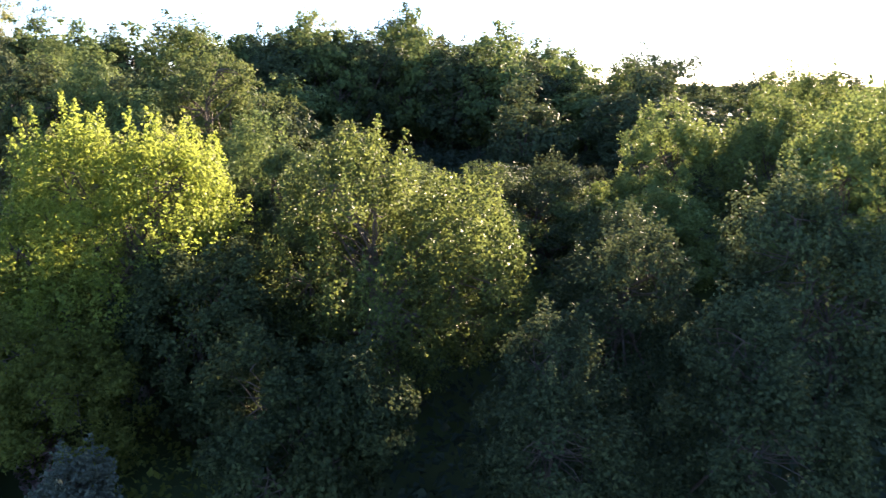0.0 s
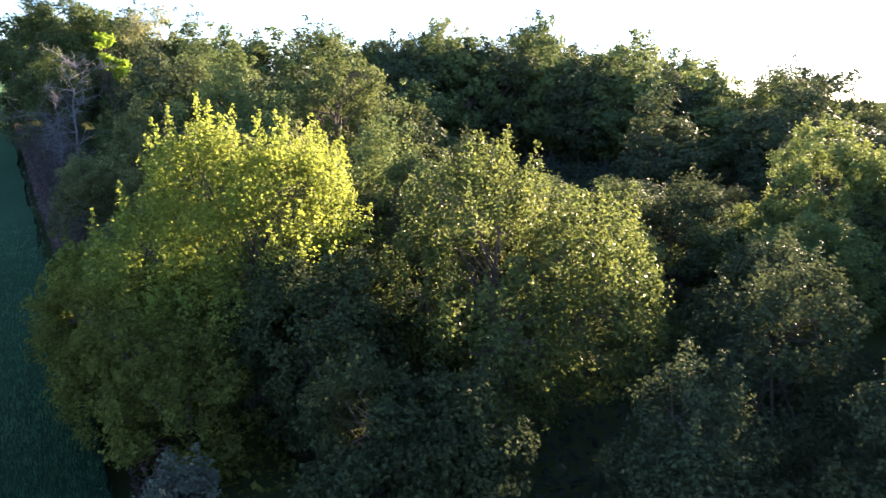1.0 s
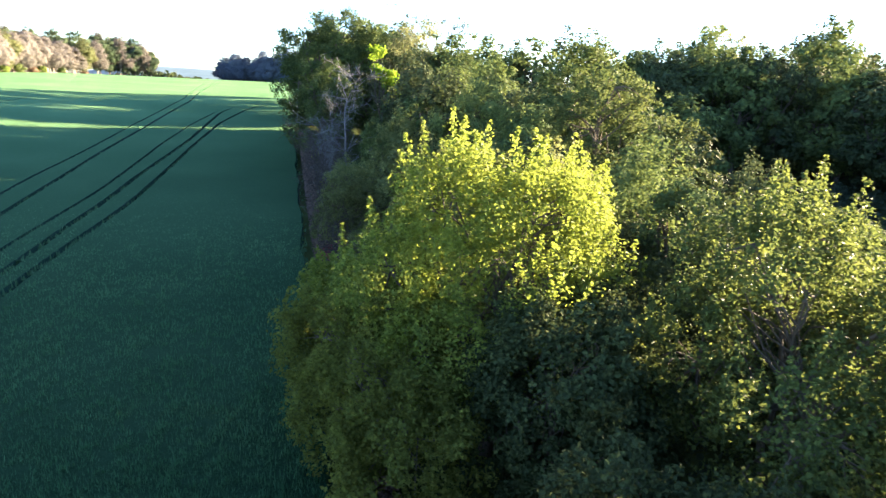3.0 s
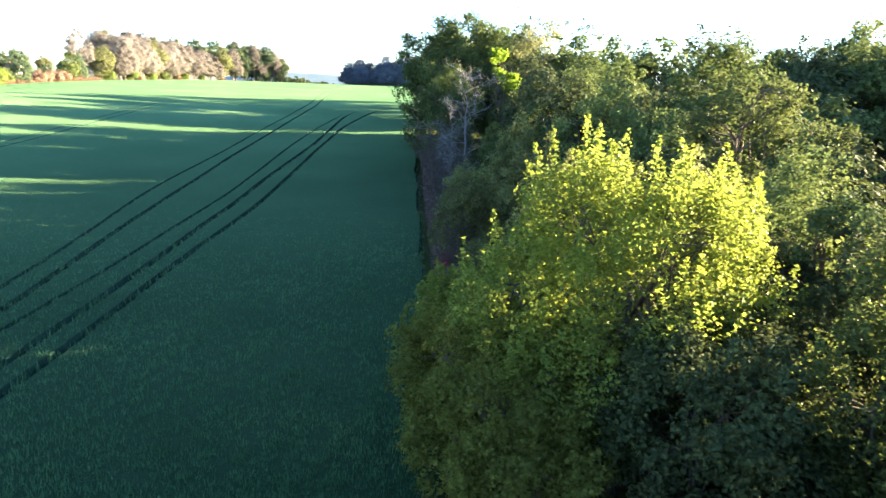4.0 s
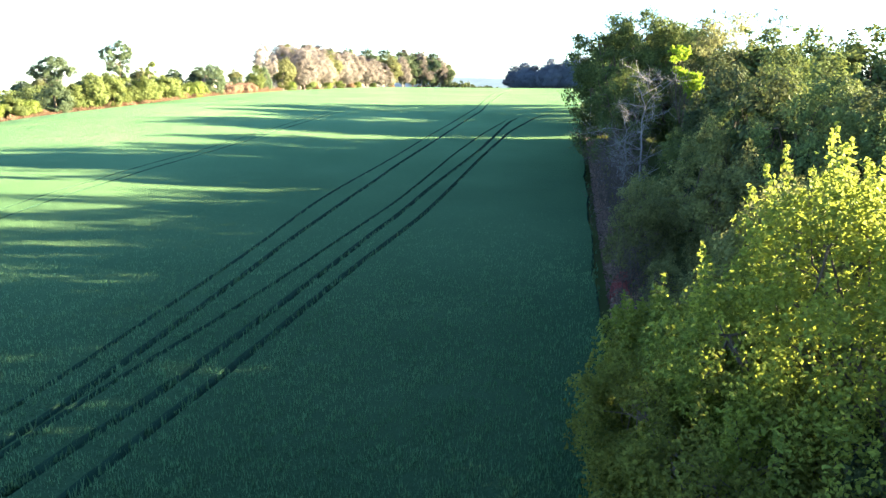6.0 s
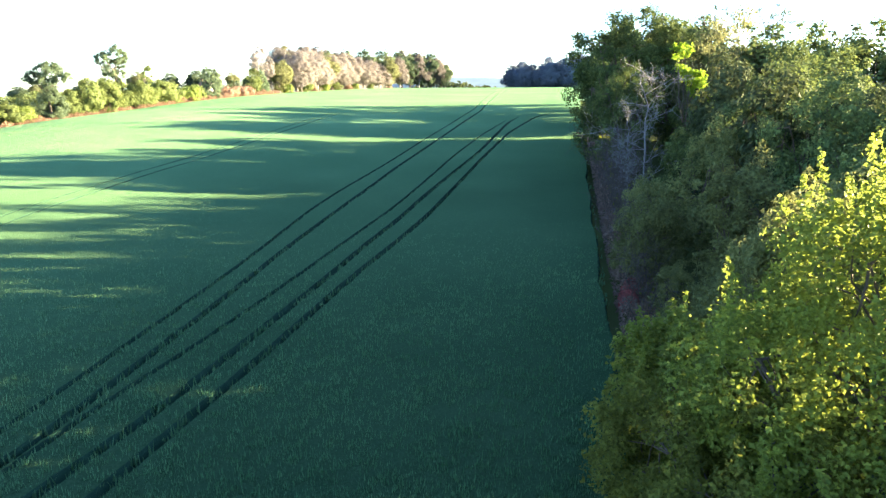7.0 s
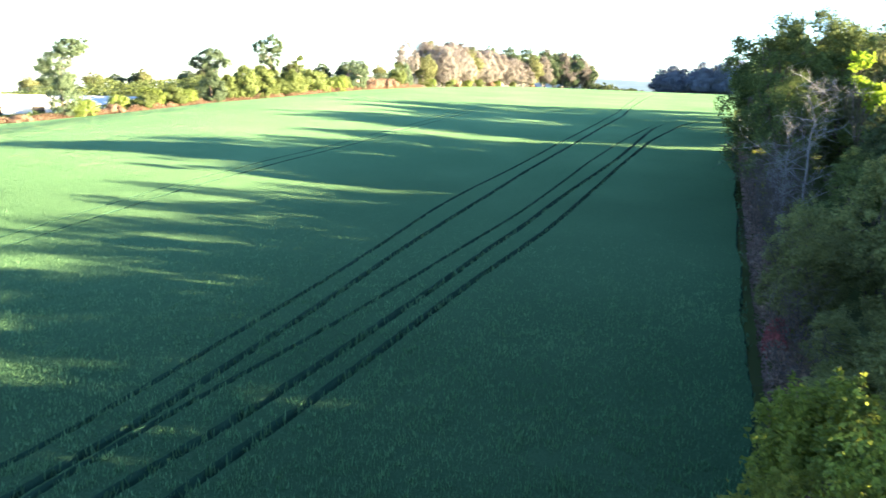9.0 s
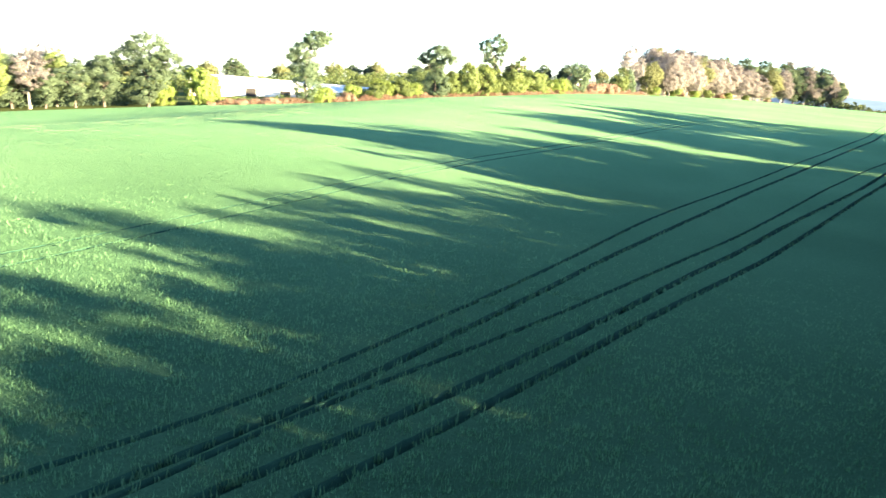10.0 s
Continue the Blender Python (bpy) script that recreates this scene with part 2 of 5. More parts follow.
# ---- the wheat: standing crop with wheel tracks pressed through it ----
TRACKS = [
    # places along the track (y, x), where it ends, width
    ([(0, -28.2), (28, -29.1), (37, -29.9), (50, -31.2), (61, -32.1), (76, -31.7), (90, -30.2), (150, -25), (200, -19)], 150, 0.17),
    ([(0, -26.8), (28, -27.7), (37, -28.5), (50, -29.8), (61, -30.7), (76, -30.3), (90, -28.8), (150, -23.6), (200, -17.6)], 150, 0.2),
    ([(0, -16.6), (20.6, -14.4), (25, -13.2), (30, -12.9), (36, -12.7), (41, -12.5), (47, -12.3), (65, -12.0), (74, -11.2), (93, -8.6), (110, -6.4), (131, -3.4), (162, 0.4), (279, 6.3), (400, 16)], 400, 0.28),
    ([(0, -14.2), (23.6, -12.2), (27, -11.7), (32, -11.4), (37.5, -11.2), (43, -11.0), (53, -10.7), (66, -9.8), (87, -7.7), (102, -5.6), (121, -3.0), (155, 1.5), (251, 7.8), (400, 18)], 400, 0.4),
    ([(0, -13.6), (25, -11.6), (29.7, -11.1), (32, -10.7), (35.5, -10.1), (39.2, -9.5), (45, -8.7), (54, -7.5), (67, -5.5), (78.6, -4.0), (94.4, -1.9), (114, 1.4), (137, 6.2), (145, 8)], 139, 0.28),
    ([(0, -13.0), (24.1, -10.3), (29, -9.2), (32, -8.7), (36, -8.2), (41, -7.5), (49, -6.5), (55, -5.8), (61, -4.8), (72, -3.4), (83.4, -1.5), (98.6, 1.3), (133, 6.3), (142.6, 8.6), (150, 11)], 144, 0.46),
    ([(0, -11.4), (26, -8.4), (29.6, -7.8), (33.5, -7.2), (38, -6.6), (45, -5.7), (50, -4.9), (55, -4.0), (62, -2.8), (74.5, -1.1), (92, 1.4), (117.5, 5.6), (142, 11.5), (154, 16.8), (160, 20)], 156, 0.44),
]
CROP_H = 0.62


def track_x(k, y):
    ys, xs = zip(*TRACKS[k][0])
    return sum(np.interp(y + d, ys, xs) for d in (-3, -1.5, 0, 1.5, 3)) / 5


def build_field():
    ys = np.concatenate([np.arange(-30, 110, 0.35), np.arange(110, 200, 0.9), np.arange(200, 470, 4.0)])
    rng = np.random.default_rng(5)
    xr, xl = field_right(ys), field_left(ys)
    xr = xr + 0.1 * np.sin(ys * 0.37) + 0.05 * np.sin(ys * 0.9) + 0.03 * rng.normal(size=len(ys))
    cols, low = [], []
    edge = xl
    steps = [30, 3, 26, 4, 3, 4, 4, 16]
    for k in range(len(TRACKS) + 1):
        if k < len(TRACKS):
            c = track_x(k, ys)
            w = TRACKS[k][2] * np.clip((TRACKS[k][1] - ys) / 12, 0, 1) * (1 - 0.6 * smooth((ys - 140) / 60))
            wob = w * 0.025
            a = c - w / 2 + wob * rng.normal(size=len(ys))
            b = c + w / 2 + wob * rng.normal(size=len(ys))
            a = np.maximum(a, edge + 0.05)
            b = np.maximum(b, a + 0.02)
            lim = xr - 0.3 * (len(TRACKS) - k)
            a, b = np.minimum(a, lim), np.minimum(b, lim + 0.02)
        else:
            a = b = xr
        n = steps[k]
        for j in range(n + 1):
            cols.append(edge + (a - edge) * j / n)
            low.append(np.zeros(len(ys)))
        if k < len(TRACKS):
            depth = np.where(ys < TRACKS[k][1], 1.0, 0.0)
            for q in (0.12, 0.88):
                cols.append(a + (b - a) * q)
                low.append(depth)
            edge = b
    cols.append(xr + 0.12)
    low.append(np.ones(len(ys)) * 1.15)
    x, d = np.stack(cols, 1), np.stack(low, 1)
    y = np.repeat(ys[:, None], x.shape[1], 1)
    top = CROP_H + 0.03 * (rng.random(x.shape) - 0.5)
    z = land(x, y) + top * (1 - 0.62 * d)
    verts, faces = sheet(np.stack([x, y, z], -1))
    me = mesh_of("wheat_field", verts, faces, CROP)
    me.materials.append(RUT)
    sunk = d.reshape(-1)[faces].max(1) > 0.5
    me.polygons.foreach_set("material_index", sunk.astype(np.int32))
    return tagged(new("wheat_field", me), "green young wheat crop with pressed wheel tracks", "crop field", kind="stuff")


wheat_field = build_field()


def build_blades():
    """Leaf tips standing over the crop, thick near the path and thinning with distance."""
    rng = np.random.default_rng(8)
    tufts = 125000
    r = 8.0 * (95.0 / 8.0) ** (rng.random(tufts) ** 0.95)
    th = rng.uniform(radians(-34), radians(82), tufts)
    # and all round under the start of the path
    r = np.concatenate([r, 22 * np.sqrt(rng.random(14000))])
    th = np.concatenate([th, rng.uniform(radians(82), radians(326), 14000)])
    x, y = 1.8 - r * np.sin(th), 8 + r * np.cos(th)
    keep = (x < field_right(y) - 0.1) & (x > field_left(y))
    for k in range(len(TRACKS)):
        keep &= (np.abs(x - track_x(k, y)) > TRACKS[k][2] * 0.5) | (y > TRACKS[k][1] - 3)
    gap = np.modf(np.abs(np.sin(np.floor(x / 0.2) * 12.9898 + np.floor(y / 0.3) * 78.233)) * 43758.5)[0]
    keep &= (gap > 0.3) | (r > 60)
    x, y, r = x[keep], y[keep], r[keep]
    n = len(x)
    z = land(x, y) + CROP_H - 0.22
    vs = []
    tall = rng.uniform(0.6, 1.25, n) * (1 - 0.6 * smooth((r - 28) / 50))
    for j in range(6):
        h = rng.uniform(0.25, 0.38, n) * tall
        lean, turn = rng.uniform(0.05, 0.5, n), rng.uniform(0, 2 * math.pi, n)
        w = rng.uniform(0.7, 1.3, n) * (0.017 + 0.0009 * r)
        ux, uy = np.cos(turn), np.sin(turn)
        bx, by = x + rng.normal(0, 1, n) * (0.035 + 0.004 * r), y + rng.normal(0, 1, n) * (0.035 + 0.004 * r)
        tri = np.stack([
            np.stack([bx - uy * w, by + ux * w, z], -1),
            np.stack([bx + uy * w, by - ux * w, z], -1),
            np.stack([bx + ux * h * lean, by + uy * h * lean, z + h], -1)], 1)
        vs.append(tri.reshape(-1, 3))
    v = np.concatenate(vs)
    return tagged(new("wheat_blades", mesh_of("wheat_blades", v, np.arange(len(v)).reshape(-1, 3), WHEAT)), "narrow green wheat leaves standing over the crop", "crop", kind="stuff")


wheat_blades = build_blades()


def build_rows():
    """Drill rows of the crop farther out: low uneven walls of leaves that follow the wheel tracks."""
    rng = np.random.default_rng(9)
    ys = np.concatenate([np.arange(12, 130, 1.0), np.arange(130, 250, 2.0), np.arange(250, 470, 4.0)])
    base = np.arange(-165, 95, 0.4)
    x = base[:, None] + (track_x(3, ys) - track_x(3, 60.0))[None, :]
    x = x + rng.normal(0, 0.1, x.shape)
    y = np.repeat(ys[None, :], len(base), 0)
    away = np.hypot(x - 1.8, y - 8)
    grown = smooth((away - 38) / 35)
    h = (0.02 + 0.007 * rng.normal(size=x.shape)).clip(0.008, 0.04) * grown
    ok = (x < field_right(y) - 0.3) & (x > field_left(y) + 0.3) & (grown > 0.02)
    for k in range(len(TRACKS)):
        ok &= (np.abs(x - track_x(k, y)) > TRACKS[k][2] * 0.5 + 0.12) | (y > TRACKS[k][1] - 3)
    z = land(x, y) + CROP_H - 0.03
    low, high = np.stack([x, y, z - 0.05], -1), np.stack([x + rng.normal(0, 0.06, x.shape), y, z + h], -1)
    v = np.stack([low, high], 2)
    n, m = x.shape
    i = np.arange(n * m * 2).reshape(n, m, 2)
    f = np.stack([i[:, :-1, 0], i[:, 1:, 0], i[:, 1:, 1], i[:, :-1, 1]], -1)[ok[:, :-1] & ok[:, 1:]]
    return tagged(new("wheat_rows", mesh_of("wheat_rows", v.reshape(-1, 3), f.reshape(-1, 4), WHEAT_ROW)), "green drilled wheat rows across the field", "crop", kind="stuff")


wheat_rows = build_rows()


# ---- trees ----
def leaf_mesh(name, centres, sizes, outward, mat, rng, droop=0.25, plain=False, calm=0.0):
    """Small pointed leaves, folded along the middle, facing roughly outward and up."""
    n = len(centres)
    nrm = outward * (0.6 + calm) + rng.normal(size=(n, 3)) * (0.75 - 0.4 * calm) + np.array([0, 0, 0.35])
    nrm /= np.linalg.norm(nrm, axis=1, keepdims=True) + 1e-9
    t = rng.normal(size=(n, 3)) + outward * 0.5 - np.array([0, 0, droop])
    t -= nrm * (t * nrm).sum(1, keepdims=True)
    t /= np.linalg.norm(t, axis=1, keepdims=True) + 1e-9
    s = np.cross(nrm, t)
    L, W = sizes[:, None], sizes[:, None] * rng.uniform(0.3, 0.42, (n, 1))
    if plain:
        v = np.stack([centres - t * L * 0.4 + s * W * 1.15, centres - t * L * 0.4 - s * W * 1.15, centres + t * L * 0.6], 1).reshape(-1, 3)
        return mesh_of(name, v, np.arange(len(v)).reshape(-1, 3), mat)
    fold = nrm * W * 0.45
    v = np.stack([centres - t * L * 0.5, centres + s * W + fold - t * L * 0.08, centres + t * L * 0.5, centres - s * W + fold - t * L * 0.08], 1).reshape(-1, 3)
    return mesh_of(name, v, np.arange(len(v)).reshape(-1, 4), mat)


def tubes(name, lines, mat, sides=5):
    """Tapered round branches: each line is a list of points and radii."""
    vs, fs, base = [], [], 0
    ang = np.arange(sides) * 2 * math.pi / sides
    for pts, rad in lines:
        pts, rad = np.asarray(pts, float), np.asarray(rad, float)
        d = np.gradient(pts, axis=0)
        d /= np.linalg.norm(d, axis=1, keepdims=True) + 1e-9
        ref = np.where(np.abs(d[:, 2:3]) > 0.9, np.array([[1.0, 0, 0]]), np.array([[0, 0, 1.0]]))
        u = np.cross(d, ref)
        u /= np.linalg.norm(u, axis=1, keepdims=True) + 1e-9
        w = np.cross(d, u)
        ring = pts[:, None] + rad[:, None, None] * (np.cos(ang)[None, :, None] * u[:, None] + np.sin(ang)[None, :, None] * w[:, None])
        n = len(pts)
        vs.append(ring.reshape(-1, 3))
        i = base + np.arange(n * sides).reshape(n, sides)
        fs.append(np.stack([i[:-1], np.roll(i[:-1], -1, 1), np.roll(i[1:], -1, 1), i[1:]], -1).reshape(-1, 4))
        base += n * sides
    return mesh_of(name, np.concatenate(vs), np.concatenate(fs), mat, True)


def bent(a, b, rng, sag=0.12, n=6):
    a, b = np.asarray(a, float), np.asarray(b, float)
    t = np.linspace(0, 1, n)[:, None]
    side = rng.normal(size=3) * np.linalg.norm(b - a) * sag
    return a + (b - a) * t + side * np.sin(t * math.pi) + rng.normal(size=(n, 3)) * np.linalg.norm(b - a) * 0.015 * t


def make_tree(name, label, category, lobes, mat, bark, seed, clumps=120, per=60, clump_r=0.55, leaf=0.16, shell=0.55, shoots=0, shoot_len=1.1,
              trunk_r=0.2, fork=0.3, stems=1, twigs=60, bald=0.0, group="", low=0.0, limb_sides=5, plain=True, calm=0.0):
    """A tree about the origin. lobes: rounded masses (x, y, z, rx, ry, rz) which the crown fills; leaves sit in clumps on their outer shells, with gaps."""
    rng = np.random.default_rng(seed)
    lobes = np.array(lobes, float)
    top = (lobes[:, 2] + lobes[:, 5]).max()
    thing = tagged(new(name), label, category, group)
    vol = (lobes[:, 3] * lobes[:, 4] + lobes[:, 3] * lobes[:, 5] + lobes[:, 4] * lobes[:, 5])
    pick = rng.choice(len(lobes), clumps * 3, p=vol / vol.sum())
    way = rng.normal(size=(clumps * 3, 3))
    way /= np.linalg.norm(way, axis=1, keepdims=True)
    rad = rng.uniform(shell, 1.0, (clumps * 3, 1)) ** 0.6
    cen = lobes[pick, :3] + way * lobes[pick, 3:] * rad
    # what lies deep inside another lobe carries no leaves
    inside = np.zeros(len(cen), bool)
    for k, lb in enumerate(lobes):
        inside |= ((((cen - lb[:3]) / lb[3:]) ** 2).sum(1) < 0.4) & (pick != k)
    keep = ~inside & (cen[:, 2] > max(0.25, low))
    gap = np.array([noise.noise(Vector(c) * 0.55 + Vector((seed, 0, 0))) for c in cen])
    keep &= gap > -0.33 + bald
    cen, way = cen[keep][:clumps], way[keep][:clumps]
    size = rng.uniform(0.6, 1.35, len(cen)) * clump_r
    n = len(cen) * per
    ci = np.repeat(np.arange(len(cen)), per)
    off = rng.normal(size=(n, 3))
    off /= np.linalg.norm(off, axis=1, keepdims=True)
    off *= (rng.random((n, 1)) ** 0.45) * size[ci][:, None] * np.array([1.0, 1.0, 0.75])
    leaves, outs = cen[ci] + off, off / (np.linalg.norm(off, axis=1, keepdims=True) + 1e-9) * 0.6 + way[ci] * 0.7
    if shoots:
        up = np.where(way[:, 2] > 0.15)[0]
        for k in rng.choice(up, min(shoots, len(up)), replace=False):
            ln = shoot_len * rng.uniform(0.5, 1.25)
            tip = cen[k] + np.array([rng.normal(0, 0.1), rng.normal(0, 0.1), 1.0]) * ln
            m = int(60 * ln / 1.1)
            tt = rng.random((m, 1))
            pts = cen[k] + (tip - cen[k]) * tt + rng.normal(size=(m, 3)) * 0.15 * (1.15 - tt)
            leaves = np.concatenate([leaves, pts])
            outs = np.concatenate([outs, np.tile([[0, 0, 0.3]], (m, 1)) + rng.normal(size=(m, 3)) * 0.3])
    keep = leaves[:, 2] > 0.12
    leaves, outs = leaves[keep], outs[keep]
    sizes = leaf * rng.uniform(0.65, 1.3, len(leaves))
    child("crown", leaf_mesh(name + "_crown", leaves, sizes, outs, mat, rng, plain=plain, calm=calm), thing)
    # trunks, limbs to the lobes, twigs to the clumps
    heads = []
    for s in range(stems):
        spread_by = 0.0 if stems == 1 else trunk_r * 2.2
        foot = np.array([rng.normal(0, spread_by), rng.normal(0, spread_by), -0.25])
        head = np.array([rng.normal(0, 0.3) + foot[0] * 3, rng.normal(0, 0.3) + foot[1] * 3, top * fork])
        pts = bent(foot, head, rng, 0.05, 7)
        rr = np.linspace(trunk_r, trunk_r * 0.62, 7)
        rr[0] *= 1.5
        child("trunk", tubes(name + "_trunk", [(pts, rr)], bark, 8), thing)
        heads.append(head)
    for k, lb in enumerate(lobes):
        head = heads[k % stems]
        goal = lb[:3] + np.array([0, 0, lb[5] * 0.35])
        limb = [(bent(head, goal, rng, 0.1, 7), np.linspace(trunk_r * 0.55, trunk_r * 0.14, 7))]
        mine = np.argsort(np.linalg.norm((cen - lb[:3]) / lb[3:], axis=1))[: max(4, twigs // len(lobes))]
        for q in mine:
            st = limb[0][0][rng.integers(2, 7)]
            limb.append((bent(st, cen[q], rng, 0.12, 5), np.linspace(trunk_r * 0.2, 0.012, 5)))
        child("limb", tubes(name + "_limb", limb, bark, limb_sides), thing)
    return thing


def lobes_of(seed, r, h, base, n=6, squash=0.75):
    """Rounded masses that make a broad uneven crown of radius r from height base to h."""
    rng = np.random.default_rng(seed)
    out = [(0, 0, base + (h - base) * 0.52, r * 0.68, r * 0.68, (h - base) * 0.5)]
    for k in range(n):
        a = k * 2 * math.pi / n + rng.uniform(-0.4, 0.4)
        q = rng.uniform(0.42, 0.62) * r
        lr = r * rng.uniform(0.36, 0.52)
        out.append((q * math.cos(a), q * math.sin(a), base + (h - base) * rng.uniform(0.22, 0.74), lr, lr, lr * squash * rng.uniform(0.85, 1.2)))
    return out


def put(thing, x, y, turn=0.0, scale=1.0, tall=1.0, sink=0.0):
    thing.matrix_basis = Matrix.Translation((x, y, float(land(x, y)) - sink)) @ Matrix.Rotation(radians(turn), 4, "Z") @ Matrix.Diagonal((scale, scale, scale * tall, 1))
    return thing


def again(thing, x, y, turn=0.0, scale=1.0, tall=1.0, label=""):
    """Another tree of the same growth."""
    keep = thing.matrix_basis.copy()
    thing.matrix_basis = Matrix.Identity(4)
    made = copy_thing(thing, Matrix.Identity(4))
    thing.matrix_basis = keep
    put(made, x, y, turn, scale, tall)
    return tagged(made, label)


# ---- the near trees along the field's edge ----
put(make_tree("maple_tree", "field maple with sunlit yellow-green young leaves and upright shoots", "tree",
    [(0, 0, 5.0, 3.4, 3.4, 3.6), (-1.2, 0.2, 7.2, 1.9, 1.9, 1.9), (1.0, -0.6, 7.2, 1.7, 1.7, 1.7), (2.3, 0.6, 6.6, 1.9, 1.9, 1.7), (-2.7, 1.0, 4.9, 1.9, 1.9, 1.7),
     (0.4, -2.0, 4.4, 2.2, 1.9, 2.2), (-1.9, -1.6, 3.4, 1.9, 1.8, 2.0), (2.6, -1.2, 4.2, 1.9, 1.9, 2.0)],
    MAPLE, BARK, 11, clumps=560, per=66, clump_r=0.52, leaf=0.115, shell=0.4, shoots=260, shoot_len=1.1, trunk_r=0.16, stems=4, fork=0.3, twigs=110, bald=0.06, plain=False), 9.9, 22.2)
put(make_tree("maple_tree", "field maple with olive-yellow leaves lit along its crown", "tree",
    [(0, 0, 4.4, 3.3, 3.3, 3.4), (0.6, 1.6, 7.0, 1.9, 1.9, 1.6), (-1.3, 1.3, 6.9, 1.7, 1.7, 1.5), (-1.2, -0.2, 6.2, 2.0, 2.0, 1.7), (1.8, -1.2, 5.9, 2.0, 2.0, 1.7), (-2.2, -1.8, 4.0, 2.0, 2.0, 2.0),
     (0.6, -2.6, 4.2, 2.1, 1.9, 2.0), (2.6, 1.0, 4.6, 2.0, 2.0, 2.0), (-2.2, 1.4, 4.6, 1.8, 1.8, 2.0)],
    MAPLE_OLIVE, BARK, 12, clumps=560, per=60, clump_r=0.5, leaf=0.12, shell=0.4, shoots=230, shoot_len=0.95, trunk_r=0.16, stems=4, fork=0.3, twigs=110, bald=0.04, plain=False), 15.2, 15.4)
put(make_tree("thorn_bush", "spreading hawthorn bush with dull olive leaves at the crop's edge", "bush",
    [(0, 0, 2.6, 2.4, 3.2, 2.5), (-0.9, 2.4, 3.2, 1.5, 1.9, 1.7), (0.2, -2.4, 2.0, 1.9, 2.0, 2.0), (0.9, 0.4, 3.9, 1.6, 1.8, 1.5)],
    THORN, BARK, 13, clumps=430, per=95, clump_r=0.4, leaf=0.115, shell=0.4, shoots=90, shoot_len=0.8, trunk_r=0.09, stems=5, fork=0.2, twigs=80, bald=0.1, plain=False), 6.3, 21.2)
put(make_tree("maple_bush", "young field maple with sunlit yellow-green leaf tips at the crop's edge", "bush",
    [(0, 0, 3.0, 1.9, 2.1, 2.6), (-0.6, 0.5, 4.6, 1.2, 1.3, 1.2), (0.9, -0.4, 4.6, 1.2, 1.2, 1.2), (0.4, 1.3, 4.0, 1.3, 1.3, 1.3), (1.7, -1.4, 5.3, 1.5, 1.5, 1.5), (1.0, -2.4, 4.6, 1.6, 1.6, 1.7)],
    MAPLE, BARK, 17, clumps=360, per=58, clump_r=0.42, leaf=0.15, shell=0.4, shoots=120, shoot_len=0.8, trunk_r=0.08, stems=4, fork=0.25, twigs=60, bald=0.08, plain=False), 6.9, 27.3, 0, 0.95, 0.86)
front_bush = put(make_tree("hazel_bush", "dense hazel bush with shade painted into its grey-green leaves", "bush",
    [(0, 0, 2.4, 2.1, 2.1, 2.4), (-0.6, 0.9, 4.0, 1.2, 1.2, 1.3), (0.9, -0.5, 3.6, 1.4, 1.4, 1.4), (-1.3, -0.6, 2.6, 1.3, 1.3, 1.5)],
    HAZEL_SHADE, BARK, 14, clumps=340, per=100, clump_r=0.36, leaf=0.115, shell=0.4, shoots=120, shoot_len=0.45, trunk_r=0.08, stems=5, fork=0.2, twigs=70, plain=False), 8.6, 11.6)
slope_bush = put(make_tree("hazel_bush", "tall hazel bush beside the maples, deep shade painted into its leaves", "bush",
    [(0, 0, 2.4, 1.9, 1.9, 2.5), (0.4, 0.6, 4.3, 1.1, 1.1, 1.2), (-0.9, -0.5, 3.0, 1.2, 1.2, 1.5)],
    ASH_SHADE, BARK, 15, clumps=230, per=92, clump_r=0.42, leaf=0.095, plain=False, shell=0.5, shoots=60, shoot_len=0.7, trunk_r=0.08, stems=4, fork=0.2, twigs=60, calm=0.3), 12.6, 7.6)
again(front_bush, 10.4, 18.2, 140, 1.15, 1.0, "hazel bush before the bright maple, shade painted into its grey-green leaves")
again(front_bush, 12.6, 20.4, 250, 1.1, 1.05, "hazel bush before the bright maple, shade painted into its grey-green leaves")
put(make_tree("willow_bush", "low silver-grey leaved willow bush beside the crop", "bush",
    [(0, 0, 1.1, 1.1, 1.2, 1.1), (0.3, 0.5, 1.9, 0.7, 0.7, 0.7)], SILVER, BARK, 16, clumps=110, per=80, clump_r=0.35, leaf=0.10, shell=0.4, shoots=30, shoot_len=0.6,
    trunk_r=0.04, stems=4, fork=0.2, twigs=30, plain=False), 4.9, 14.6)

# shrubs between the maples and the wood
willow = make_tree("willow_bush", "rounded grey-green willow bush at the wood's edge", "bush",
    lobes_of(21, 2.9, 7.0, 0.2, 6), WILLOW, BARK, 21, clumps=230, per=100, clump_r=0.5, leaf=0.13, calm=0.3, bald=0.16, shell=0.45, shoots=50, shoot_len=0.8, trunk_r=0.1, stems=4, fork=0.2, twigs=70, group="shrubs at the wood's edge")
put(willow, 13.6, 41.0, 0, 1.0, 1.12)
again(willow, 10.7, 47.5, 130, 0.78, 0.95)
again(willow, 15.4, 53.0, 220, 1.05, 1.16)
again(willow, 12.6, 56.5, 75, 0.7, 1.0)
# Some of these willows are added or raised to block sun on the crop.
again(willow, 14.2, 34.0, 300, 1.0, 1.15)
again(willow, 11.3, 30.9, 40, 0.92, 1.22)
again(willow, 15.6, 29.6, 170, 1.0, 1.18)
again(willow, 10.6, 41.2, 15, 0.5, 0.85)
again(willow, 9.2, 36.0, 95, 0.48, 0.8)
again(willow, 12.4, 37.4, 215, 0.8, 0.95)
again(willow, 8.3, 31.0, 255, 0.45, 0.85)
again(willow, 10.4, 34.4, 160, 0.68, 0.95)
